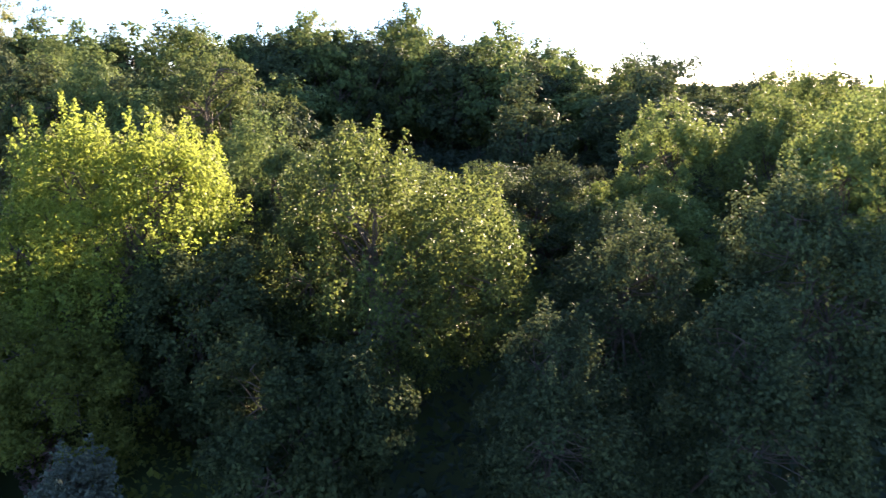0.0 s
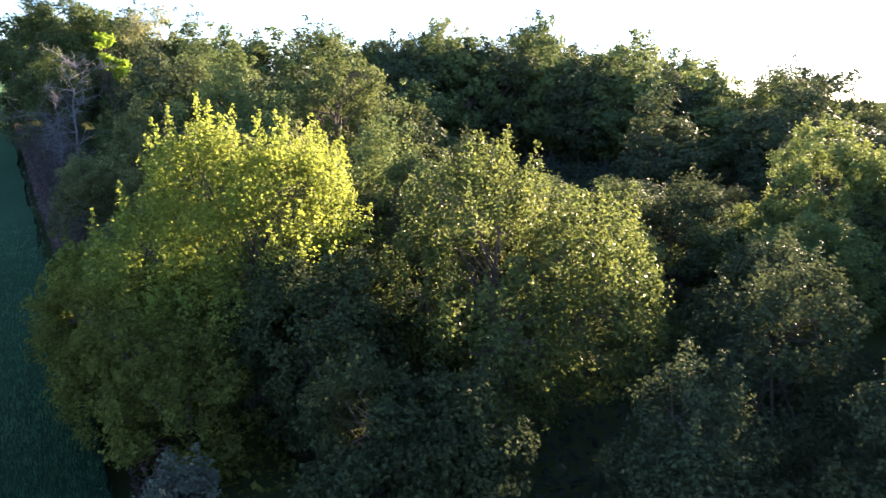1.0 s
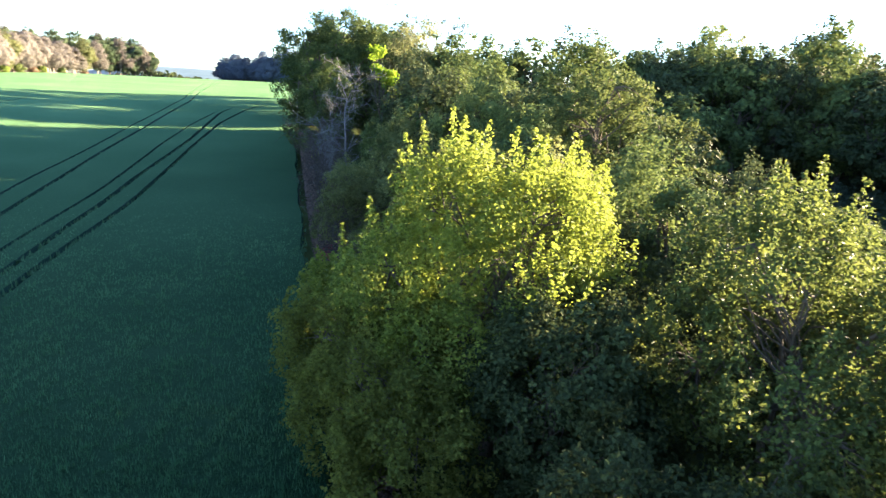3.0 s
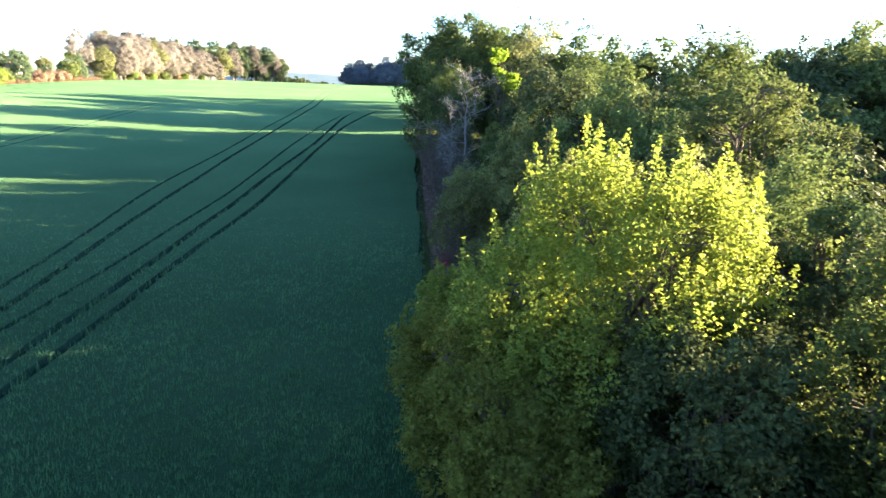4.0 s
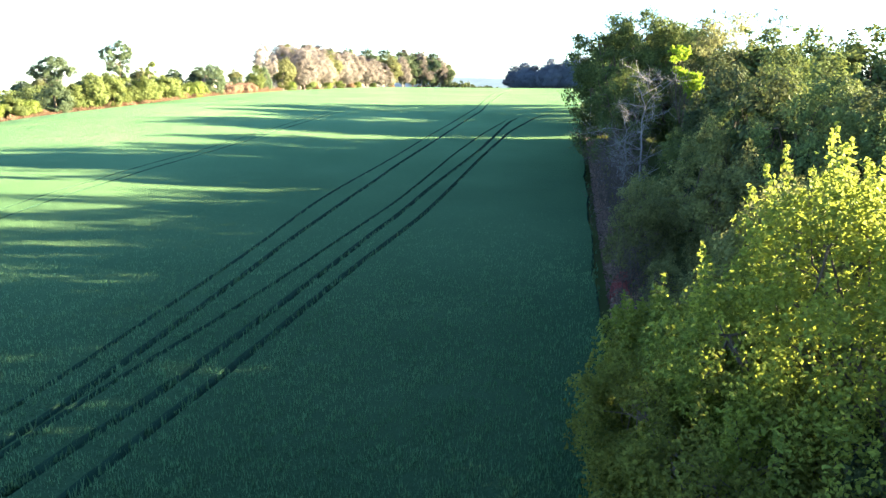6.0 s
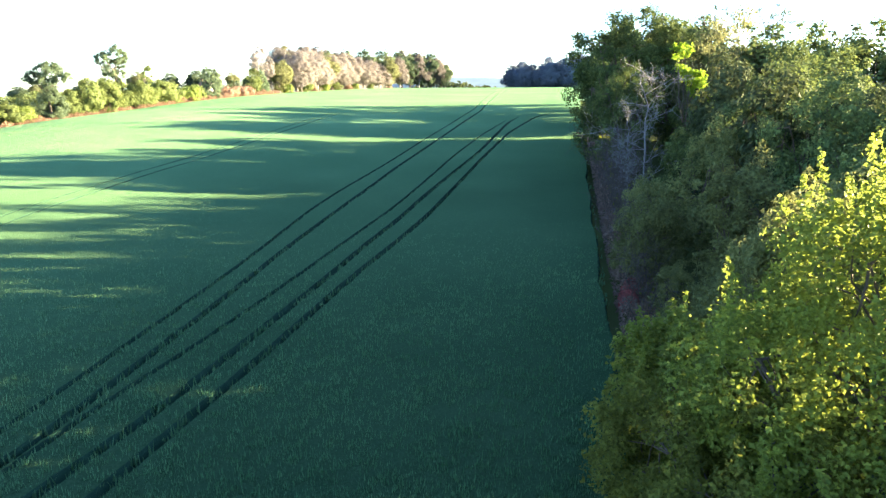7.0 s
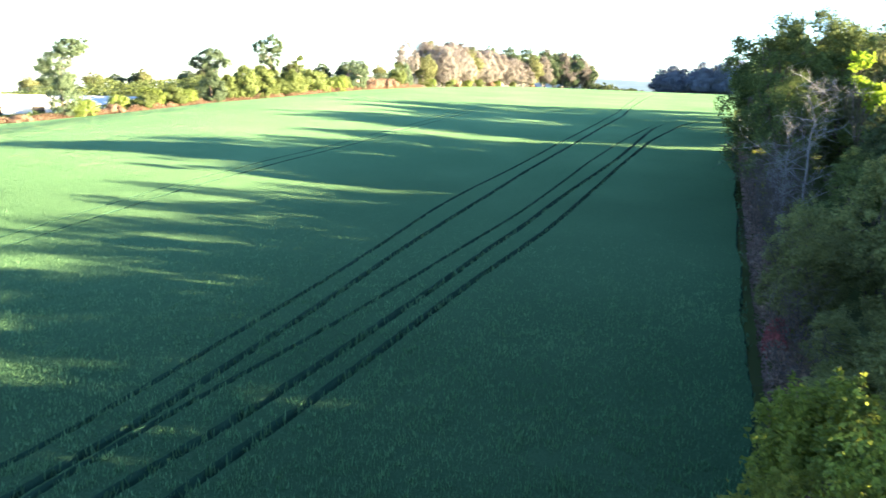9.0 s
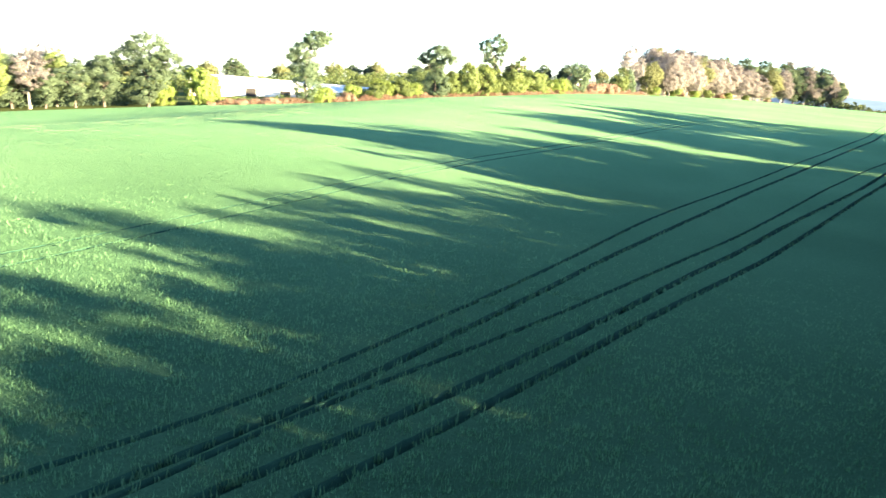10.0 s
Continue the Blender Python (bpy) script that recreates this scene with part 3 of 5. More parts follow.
again(willow, 12.2, 51.5, 255, 0.5, 0.85)
again(willow, 13.6, 61.0, 185, 0.6, 0.8)
# Copies of slope_bush repeat its shade-darkened leaf colour.
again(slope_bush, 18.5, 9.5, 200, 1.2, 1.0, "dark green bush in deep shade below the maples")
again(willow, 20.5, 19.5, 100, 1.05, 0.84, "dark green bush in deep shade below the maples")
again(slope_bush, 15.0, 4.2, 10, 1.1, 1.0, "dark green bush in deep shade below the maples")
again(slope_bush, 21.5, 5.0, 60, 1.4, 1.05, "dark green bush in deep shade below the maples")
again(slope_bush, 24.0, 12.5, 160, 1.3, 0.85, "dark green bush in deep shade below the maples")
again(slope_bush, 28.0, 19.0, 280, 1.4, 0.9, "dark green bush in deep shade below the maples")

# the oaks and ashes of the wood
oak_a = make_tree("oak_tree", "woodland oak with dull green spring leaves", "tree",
    lobes_of(31, 5.2, 14.2, 0.8, 10), OAK, BARK, 31, limb_sides=3, calm=0.6, clumps=300, per=84, clump_r=0.82, leaf=0.22, shell=0.5, trunk_r=0.34, fork=0.3, twigs=50, bald=0.22, group="wood")
put(oak_a, 26.5, 47.0, 0, 1.0, 1.03)
oak_b = make_tree("oak_tree", "woodland oak with yellowish green spring leaves", "tree",
    lobes_of(32, 4.4, 11.0, 0.5, 9), WOODGREEN, BARK, 32, limb_sides=3, calm=0.5, clumps=310, per=90, clump_r=0.64, leaf=0.165, shell=0.5, trunk_r=0.26, fork=0.3, twigs=60, bald=0.25, group="wood")
put(oak_b, 21.6, 33.2, 0, 0.8, 0.95)
ash_a = make_tree("ash_tree", "tall woodland ash with thin dull green crown", "tree",
    lobes_of(33, 4.8, 15.5, 1.2, 10, 0.9), ASH_SHADE, BARK, 33, limb_sides=3, calm=0.5, clumps=280, per=75, clump_r=0.95, leaf=0.26, shell=0.45, trunk_r=0.3, fork=0.35, twigs=100, bald=0.08, group="wood")
put(ash_a, 23.5, 96.0, 0, 1.1, 0.95)
put(make_tree("oak_tree", "broad dense oak at the wood's corner with sunlit green leaves", "tree",
    [(0, 0, 8.5, 4.6, 4.6, 5.0), (-2.6, 0, 11.2, 2.8, 2.8, 2.6), (1.6, -1.0, 12.6, 3.0, 3.0, 2.6), (-3.2, -1.5, 7.0, 2.6, 2.6, 2.6), (3.6, -1.2, 9.5, 2.8, 2.8, 2.8), (0, -3.0, 6.0, 3.0, 2.6, 3.0), (-1.0, 0, 13.2, 2.2, 2.2, 1.6), (-2.4, -2.0, 3.4, 2.4, 2.4, 2.6)],
    WOODGREEN, BARK, 35, calm=0.4, clumps=460, per=96, clump_r=0.78, leaf=0.2, shell=0.5, trunk_r=0.36, fork=0.3, twigs=60, bald=0.14, group="wood"), 16.8, 89.0, 0, 1.1, 1.02)
ash_b = make_tree("ash_tree", "half-bare ash with brownish opening buds", "tree",
    lobes_of(34, 4.4, 14.0, 3.0, 8, 0.9), OLIVE, BARK, 34, clumps=220, per=60, clump_r=0.9, leaf=0.22, shell=0.35, trunk_r=0.28, fork=0.35, twigs=150, bald=0.1, group="wood")
put(ash_b, 29.5, 93.0, 0, 1.05, 1.17)
put(make_tree("oak_tree", "open oak with sunlit olive leaves on spreading layered branches", "tree",
    [(0, 0, 10.1, 2.2, 2.2, 0.9), (-1.4, 1.0, 9.0, 1.8, 1.8, 0.8), (1.7, -1.0, 8.4, 2.2, 2.2, 0.8), (-1.6, 0.8, 7.0, 2.2, 2.2, 0.8), (2.2, -1.4, 6.3, 2.2, 2.2, 0.8), (0.2, 0, 5.0, 2.6, 2.6, 0.9), (2.4, -1.6, 4.2, 2.0, 2.0, 0.8), (-1.4, 0.6, 3.2, 2.2, 2.2, 1.2)],
    OAK_SUN, BARK, 39, clumps=300, per=62, clump_r=0.55, leaf=0.17, shell=0.3, trunk_r=0.24, fork=0.35, twigs=110, bald=0.05, group="wood", plain=False), 22.5, 36.4, 0, 1.05, 1.0)
oak_back = make_tree("oak_tree", "woodland oak deeper in the wood with dull green leaves", "tree",
    lobes_of(36, 5.2, 14.2, 0.8, 9), OAK, BARK, 36, calm=0.7, clumps=220, per=28, clump_r=1.0, leaf=0.4, shell=0.5, trunk_r=0.34, fork=0.3, twigs=16, bald=0.03, group="wood", limb_sides=3)
put(oak_back, 56.0, 88.0, 0)
ash_back = make_tree("ash_tree", "woodland ash deeper in the wood with dull green leaves", "tree",
    lobes_of(37, 4.8, 15.5, 1.2, 9, 0.9), ASH_SHADE, BARK, 37, calm=0.7, clumps=200, per=28, clump_r=1.0, leaf=0.4, shell=0.45, trunk_r=0.3, fork=0.35, twigs=30, bald=0.05, group="wood", limb_sides=3)
put(ash_back, 70.0, 95.0, 0)
under = make_tree("oak_tree", "young oak added to fill the wood's middle, shade painted into its leaves", "tree",
    lobes_of(38, 4.4, 11.0, 0.4, 8), ASH_SHADE, BARK, 38, calm=0.7, clumps=220, per=34, clump_r=0.85, leaf=0.31, shell=0.5, trunk_r=0.24, fork=0.3, twigs=16, bald=0.03, group="wood", limb_sides=3)
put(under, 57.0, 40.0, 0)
# Includes unseen trees, added only to cast or fill the field's shadows.
PLACES = [
    (oak_b, 25.5, 41.5, 80, 1.0, 0.98), (under, 24.5, 34.0, 140, 0.8, 1.05), (under, 27.5, 42.5, 20, 0.85, 0.98), (under, 28.5, 49.5, 230, 0.9, 1.0), (under, 23.5, 51.5, 60, 0.85, 0.95), (under, 28.0, 55.0, 80, 0.9, 0.98), (under, 27.0, 62.0, 300, 0.9, 1.0), (under, 26.0, 70.5, 200, 0.9, 0.95), (oak_b, 19.2, 40.8, 30, 0.8, 1.12), (oak_b, 16.2, 61.2, 200, 0.6, 0.95), (oak_b, 20.5, 120.5, 90, 0.7, 0.9), (under, 17.5, 35.0, 250, 0.72, 1.05), (oak_b, 19.5, 47.5, 300, 0.85, 1.0), (oak_b, 20.0, 54.5, 120, 0.9, 1.0), (under, 18.8, 51.6, 10, 0.85, 1.02), (under, 21.5, 60.0, 190, 0.8, 1.12), (under, 21.5, 71.0, 250, 0.85, 1.14), (under, 20.5, 65.5, 40, 0.75, 1.18), (oak_b, 18.5, 26.5, 200, 0.78, 1.08), (oak_b, 27.5, 26.5, 150, 0.95, 0.95), (oak_b, 29.5, 19.5, 10, 0.8, 0.9), (oak_b, 26.5, 32.0, 200, 0.95, 1.0), (oak_b, 30.0, 24.0, 50, 0.9, 0.9), (oak_a, 34.0, 45.5, 30, 1.0, 0.95), (oak_a, 32.0, 37.0, 140, 0.95, 0.95), (oak_a, 44.0, 48.0, 10, 0.9, 0.9), (oak_b, 37.0, 32.0, 110, 1.0, 1.05), (oak_b, 43.0, 35.0, 210, 1.0, 1.1), (oak_b, 35.0, 26.0, 20, 0.95, 1.05), (oak_a, 30.0, 53.0, 75, 0.9, 0.9), (oak_a, 24.5, 58.5, 100, 0.85, 0.9), (oak_b, 24.0, 66.0, 20, 0.95, 1.06),
    (oak_a, 33.0, 58.0, 40, 1.0, 0.9), (ash_a, 31.0, 72.5, 60, 0.95, 0.84), (oak_a, 27.5, 79.0, 260, 0.9, 0.52), (oak_a, 33.0, 80.0, 330, 0.9, 0.55), (ash_b, 25.0, 86.0, 120, 0.95, 1.18),
    (oak_b, 15.6, 80.5, 310, 0.8, 1.1), (oak_b, 22.0, 88.0, 310, 1.1, 1.3), (oak_a, 20.0, 102.0, 130, 1.0, 0.95), (oak_a, 20.0, 110.0, 50, 1.0, 0.95), (ash_a, 27.0, 103.0, 220, 1.0, 0.92), (ash_a, 27.0, 111.0, 120, 1.0, 0.92), (under, 19.4, 117.2, 20, 0.62, 0.85), (oak_a, 22.5, 124.5, 20, 1.0, 1.1), (oak_a, 30.0, 129.0, 80, 1.0, 1.15), (ash_a, 24.0, 131.0, 90, 1.0, 1.1),
    (oak_a, 24.5, 147.0, 170, 1.05, 1.05), (ash_b, 32.0, 127.0, 10, 1.0, 0.9), (oak_a, 31.0, 140.0, 70, 1.1, 1.0), (oak_a, 38.0, 103.5, 200, 1.0, 0.9), (oak_a, 38.0, 111.5, 100, 1.0, 0.9), (oak_a, 37.0, 129.0, 60, 1.1, 1.15), (oak_a, 38.0, 149.0, 200, 1.1, 1.15), (oak_a, 41.0, 160.0, 110, 1.1, 1.15), (oak_a, 29.5, 157.0, 20, 1.1, 1.15), (ash_a, 32.0, 166.0, 100, 1.1, 1.05), (oak_a, 35.0, 175.0, 300, 1.1, 1.05), (ash_a, 42.0, 92.0, 300, 1.1, 0.9), (oak_a, 34.0, 124.5, 30, 1.0, 1.15), (oak_a, 36.0, 136.0, 130, 1.0, 1.15), (oak_a, 33.0, 128.0, 230, 1.0, 1.1), (oak_a, 33.0, 150.0, 330, 1.0, 1.15),
    (oak_a, 39.0, 48.0, 230, 0.95, 0.92), (oak_a, 45.0, 62.0, 280, 1.0, 0.9), (ash_a, 41.0, 72.0, 140, 1.0, 0.95), (oak_a, 50.0, 52.0, 30, 1.1, 0.85), (oak_b, 45.0, 41.0, 60, 1.2, 0.95), (oak_b, 51.0, 33.0, 190, 1.2, 0.9),
    (oak_b, 37.0, 39.0, 120, 1.1, 1.05), (oak_b, 32.0, 31.0, 250, 1.0, 1.0), (oak_b, 41.0, 27.0, 320, 1.1, 0.85), (ash_a, 56.0, 76.0, 10, 1.1, 0.98), (oak_a, 62.0, 62.0, 150, 1.2, 0.95), (oak_a, 66.0, 84.0, 90, 1.2, 1.05),
    (ash_b, 76.0, 94.0, 200, 1.2, 1.1), (oak_a, 80.0, 77.0, 60, 1.2, 1.13), (oak_a, 86.0, 66.0, 0, 1.2, 1.05), (ash_a, 89.0, 89.0, 30, 1.15, 1.15), (oak_a, 88.0, 56.0, 250, 1.2, 0.85), (oak_a, 92.0, 47.0, 110, 1.2, 0.78), (oak_b, 90.0, 39.0, 10, 1.4, 0.9),
    (oak_a, 70.0, 48.0, 290, 1.2, 0.8), (oak_b, 74.0, 37.0, 130, 1.4, 0.8), (oak_b, 64.0, 36.0, 100, 1.3, 0.72), (oak_b, 60.0, 26.0, 230, 1.3, 0.65), (oak_b, 78.0, 26.0, 30, 1.4, 0.75), (oak_b, 50.0, 20.0, 50, 1.2, 0.66),
    (ash_a, 52.0, 96.0, 210, 1.1, 1.05), (oak_a, 62.0, 104.0, 320, 1.1, 1.0), (oak_a, 48.0, 113.0, 80, 1.0, 0.85), (oak_a, 40.0, 132.0, 20, 1.0, 0.8),
]
GROWN = {oak_a: 14.6, oak_b: 11.3, ash_a: 16.0, ash_b: 14.4, oak_back: 14.6, ash_back: 16.0, under: 11.3}


def canopy(x, y):
    """Greatest height of the treetops: in the hollow behind the maples they stay under the camera's sightline."""
    d, way = math.hypot(x - 1.5, y - 3), math.degrees(math.atan2(x - 1.5, y - 3))
    if 36.8 < way < 64 and 24 < d < 92:
        return 10.2 - 0.105 * d
    return 99.0


for kind, x, y, turn, s, tall in PLACES:
    if x > 34 or y > 94:
        kind = {oak_a: oak_back, oak_b: under, ash_a: ash_back}.get(kind, kind)
    if 29.5 < x < 62 and 44 < y < 84:
        tall *= 0.86
    elif x < 36 and 42 < y < 84:
        tall *= 1.2
    elif x > 38 and y > 44 and x > 0.62 * y:
        tall *= 1.07
    if canopy(x, y) > 5.5:
        again(kind, x, y, turn, s, min(tall, canopy(x, y) / (GROWN[kind] * s)))
# the wood's hinterland, closing its far side
wood_rng = np.random.default_rng(77)
for k in range(20):
    u = k / 19
    x, y = 100 + 14 * wood_rng.random() + 16 * (k % 2), 15 + 115 * u + wood_rng.uniform(-3, 3)
    again((oak_back, ash_back)[k % 2], x, y, wood_rng.uniform(0, 360), wood_rng.uniform(1.1, 1.3), 0.62 + 0.42 * min(1, max(0, (y - 25) / 60)) + wood_rng.uniform(-0.05, 0.05))
for k in range(12):
    x, y = wood_rng.uniform(34, 92), wood_rng.uniform(14, 46)
    wide = wood_rng.uniform(0.9, 1.2)
    if canopy(x, y) > 5.5:
        again(under, x, y, wood_rng.uniform(0, 360), wide, min(wood_rng.uniform(0.5, 0.62) + 0.006 * (y - 14), canopy(x, y) / (11.3 * wide)))
# tall trees closing the skyline behind the wood's face by the field
for k in range(12):
    way, d = 15 + 19 * k / 11 + wood_rng.uniform(-0.5, 0.5), 92 + 11 * (k % 2) + wood_rng.uniform(-2, 2)
    x, y = 1.5 + d * math.sin(radians(way)), 3 + d * math.cos(radians(way))
    if 26.0 < way < 30.2:
        continue
    wide = wood_rng.uniform(0.95, 1.15)
    kind = (oak_back, ash_back)[k % 2]
    again(kind, x, y, wood_rng.uniform(0, 360), wide, (17.2 + wood_rng.uniform(-0.8, 0.8) - float(land(x, y))) / (GROWN[kind] * wide))
# the tall face of the wood on the hollow's far side, stepping down towards the sun
for row in range(3):
    for k in range(15):
        way = 34 + 32 * (k + 0.5 * (row % 2)) / 14 + wood_rng.uniform(-0.6, 0.6)
        d = 93 + 9 * row + wood_rng.uniform(-2.5, 2.5)
        x, y = 1.5 + d * math.sin(radians(way)), 3 + d * math.cos(radians(way))
        top = float(np.interp(way, [33, 40, 47, 53, 58, 62, 67], [16.7, 16.8, 17.0, 16.0, 12.8, 11.0, 9.2])) + wood_rng.uniform(-0.9, 0.7) - 0.5 * (row == 0)
        wide = wood_rng.uniform(0.95, 1.15)
        kind = (oak_back, ash_back, oak_back)[(k + row) % 3]
        again(kind, x, y, wood_rng.uniform(0, 360), wide, top / (GROWN[kind] * wide))

# the shaded stand on the sunny side of the gap, its tops catching the light
stand = make_tree("hazel_tree", "slender hazel and maple stand with sunlit pale leaf tips", "tree",
    lobes_of(41, 3.6, 9.6, 0.4, 7), HAZEL, BARK, 41, limb_sides=3, calm=0.3, clumps=320, per=92, clump_r=0.56, leaf=0.14, shell=0.45, shoots=70, shoot_len=0.9, trunk_r=0.14, stems=3, fork=0.3, twigs=90, bald=0.03, group="hazel stand")
put(stand, 37.0, 17.0, 0, 1.0, 1.0)
again(stand, 39.5, 11.5, 100, 1.0, 1.04)
again(stand, 33.5, 21.5, 20, 0.9, 0.62)
# This stand and the bushes below are added to shade the maples' lower crowns.
again(stand, 21.8, 16.8, 60, 0.68, 0.92)
again(slope_bush, 17.8, 21.3, 120, 1.3, 1.0, "dark green bush in deep shade below the maples")
again(slope_bush, 21.5, 24.6, 10, 1.35, 1.1, "dark green bush in deep shade below the maples")
again(slope_bush, 17.5, 25.5, 80, 1.1, 1.0, "dark green bush in deep shade below the maples")
again(stand, 31.0, 6.5, 200, 0.95, 1.12)
again(stand, 34.0, 2.0, 300, 1.0, 1.1)
again(stand, 43.0, 5.0, 40, 1.1, 1.05)
again(stand, 25.0, 1.0, 260, 0.9, 0.95)
again(stand, 30.5, 13.5, 150, 0.85, 0.75)
again(stand, 46.0, 14.0, 70, 1.1, 0.95)
again(stand, 51.0, 9.5, 190, 1.1, 1.0)
again(stand, 57.0, 15.0, 320, 1.15, 1.05)
again(stand, 65.0, 19.5, 20, 1.2, 1.05)
again(under, 76.0, 19.0, 140, 1.3, 0.8)
again(under, 88.0, 20.0, 250, 1.3, 0.85)
again(under, 99.0, 14.0, 30, 1.4, 0.85)
again(under, 100.0, 4.0, 80, 1.4, 0.8)

# Added bushes hide the hollow's lit ground, kept under the camera's sightline.
for k in range(26):
    way, d = 41 + 24 * wood_rng.random(), 40 + 48 * wood_rng.random()
    wide = wood_rng.uniform(0.9, 1.4)
    again(slope_bush, 1.5 + d * math.sin(radians(way)), 3 + d * math.cos(radians(way)), wood_rng.uniform(0, 360), wide, max(0.35, (10.0 - 0.11 * d) / (5.6 * wide)), "bush added over the hollow's floor, shade painted into its dark leaves")

# a young lime-green tree at the wood's face
lime = put(make_tree("lime_tree", "young tree with vivid yellow-green new leaves against the dark wood", "tree",
    [(-1.0, 0, 10.6, 0.75, 0.75, 0.7), (-0.5, 0, 9.6, 0.9, 0.9, 0.7), (0.2, 0.1, 8.7, 0.8, 0.8, 0.7), (0.9, 0, 7.8, 1.0, 1.0, 0.7), (1.9, -0.3, 7.0, 0.9, 0.9, 0.6), (0.9, 0, 6.0, 1.0, 1.0, 0.6)],
    LIME, BARK, 51, clumps=62, per=60, clump_r=0.45, leaf=0.22, shell=0.3, trunk_r=0.1, fork=0.4, twigs=40, low=3.5, bald=0.1), 21.2, 79.5, 0, 1.1, 1.08)


def bare_tree(name, label, h, seed, mat, group=""):
    """A leafless tree: trunk and limbs that fork again and again into fine twigs."""
    rng = np.random.default_rng(seed)
    thing = tagged(new(name), label, "tree", group)
    trunk = bent((0, 0, -0.2), (0.3, 0.2, h * 0.9), rng, 0.03, 10)
    child("trunk", tubes(name + "_trunk", [(trunk, np.linspace(h * 0.011, 0.015, 10))], mat, 7), thing)
    for k in range(18):
        at = trunk[rng.integers(2, 10)]
        a, up = rng.uniform(0, 2 * math.pi), rng.uniform(-0.1, 0.8)
        ln = h * rng.uniform(0.16, 0.34) * (1.1 - 0.5 * at[2] / h)
        tip = at + np.array([math.cos(a), math.sin(a), up]) * ln
        limb = bent(at, tip, rng, 0.05, 7)
        lines = [(limb, np.linspace(0.035, 0.009, 7))]
        for j in range(7):
            st = limb[rng.integers(1, 7)]
            e = st + (np.array([math.cos(a), math.sin(a), up]) * 0.5 + rng.normal(size=3) * 0.6) * ln * 0.45
            sub = bent(st, e, rng, 0.12, 5)
            lines.append((sub, np.linspace(0.018, 0.006, 5)))
            for q in range(4):
                s2 = sub[rng.integers(1, 5)]
                lines.append((bent(s2, s2 + rng.normal(size=3) * ln * 0.2 + np.array([0, 0, 0.15]), rng, 0.1, 3), [0.009, 0.007, 0.004]))
        child("limb", tubes(name + "_limb", lines, mat, 4), thing)
    return thing


dead = put(bare_tree("dead_tree", "leafless grey-barked tree standing before the dark wood", 11.8, 61, GREY_BARK), 15.0, 69.5)
for x, y, s, turn in ((12.6, 64.0, 0.42, 100), (13.4, 70.5, 0.5, 200), (14.8, 75.5, 0.7, 40)):
    again(dead, x, y, turn, s, 1.0, "small leafless grey tree in the wood's shaded edge")
put(bare_tree("ash_tree", "tall sparse ash reaching over the wood with thin twigs", 18.0, 62, GREY_BARK), 31.0, 97.5)
crown_tuft = put(make_tree("ash_tree", "tall thin-crowned ash with scattered leaf tufts over the wood", "tree",
    [(0, 0, 16.0, 2.2, 2.2, 2.2), (1.6, 0.5, 17.4, 1.2, 1.2, 1.0), (-1.8, 0, 17.0, 1.3, 1.3, 1.0)], ASH_SHADE, BARK, 63, clumps=20, per=16, clump_r=0.55, leaf=0.3, shell=0.3, trunk_r=0.14, fork=0.75, twigs=40), 37.0, 103.0)
again(crown_tuft, 28.5, 98.0, 120, 1.0, 0.98)
again(crown_tuft, 93.0, 91.5, 20, 1.05, 0.98)

# brambles and dead stems between crop and wood


def strip_stuff(name, label, category, pts, count, height, wide, mat, seed, leaf, upright=0.5, lump=0.35):
    """Tangled low growth along a line of places."""
    rng = np.random.default_rng(seed)
    p = np.array(pts, float)
    seg = np.linalg.norm(np.diff(p, axis=0), axis=1)
    at = rng.random(count) * seg.sum()
    k = np.searchsorted(np.cumsum(seg), at).clip(0, len(seg) - 1)
    f = (at - (np.cumsum(seg) - seg)[k]) / seg[k]
    xy = p[k] + (p[k + 1] - p[k]) * f[:, None]
    side = np.stack([-(p[k + 1] - p[k])[:, 1], (p[k + 1] - p[k])[:, 0]], 1) / seg[k][:, None]
    q = rng.uniform(-1, 1, count)
    xy = xy + side * (q * wide)[:, None]
    hump = np.array([noise.noise(Vector((a * lump, b * lump, seed))) for a, b in xy]) * 0.6 + 0.75
    z = land(xy[:, 0], xy[:, 1]) + rng.random(count) ** 0.7 * height * hump * (1 - 0.55 * q * q)
    cen = np.stack([xy[:, 0], xy[:, 1], z + 0.03], 1)
    outs = np.stack([rng.normal(0, 0.4, count), rng.normal(0, 0.4, count), np.full(count, upright)], 1)
    return tagged(new(name, leaf_mesh(name, cen, leaf * rng.uniform(0.5, 1.5, count), outs, mat, rng)), label, category, kind="stuff")


EDGE = [(field_right(y) + 1.3, y) for y in (-26, -10, 8, 20, 32, 45, 60, 75, 90, 110, 130, 150)]
strip_stuff("brambles", "purplish brown bramble and dead stems along the crop's edge", "undergrowth", EDGE, 26000, 1.2, 0.65, BRAMBLE, 71, 0.17)


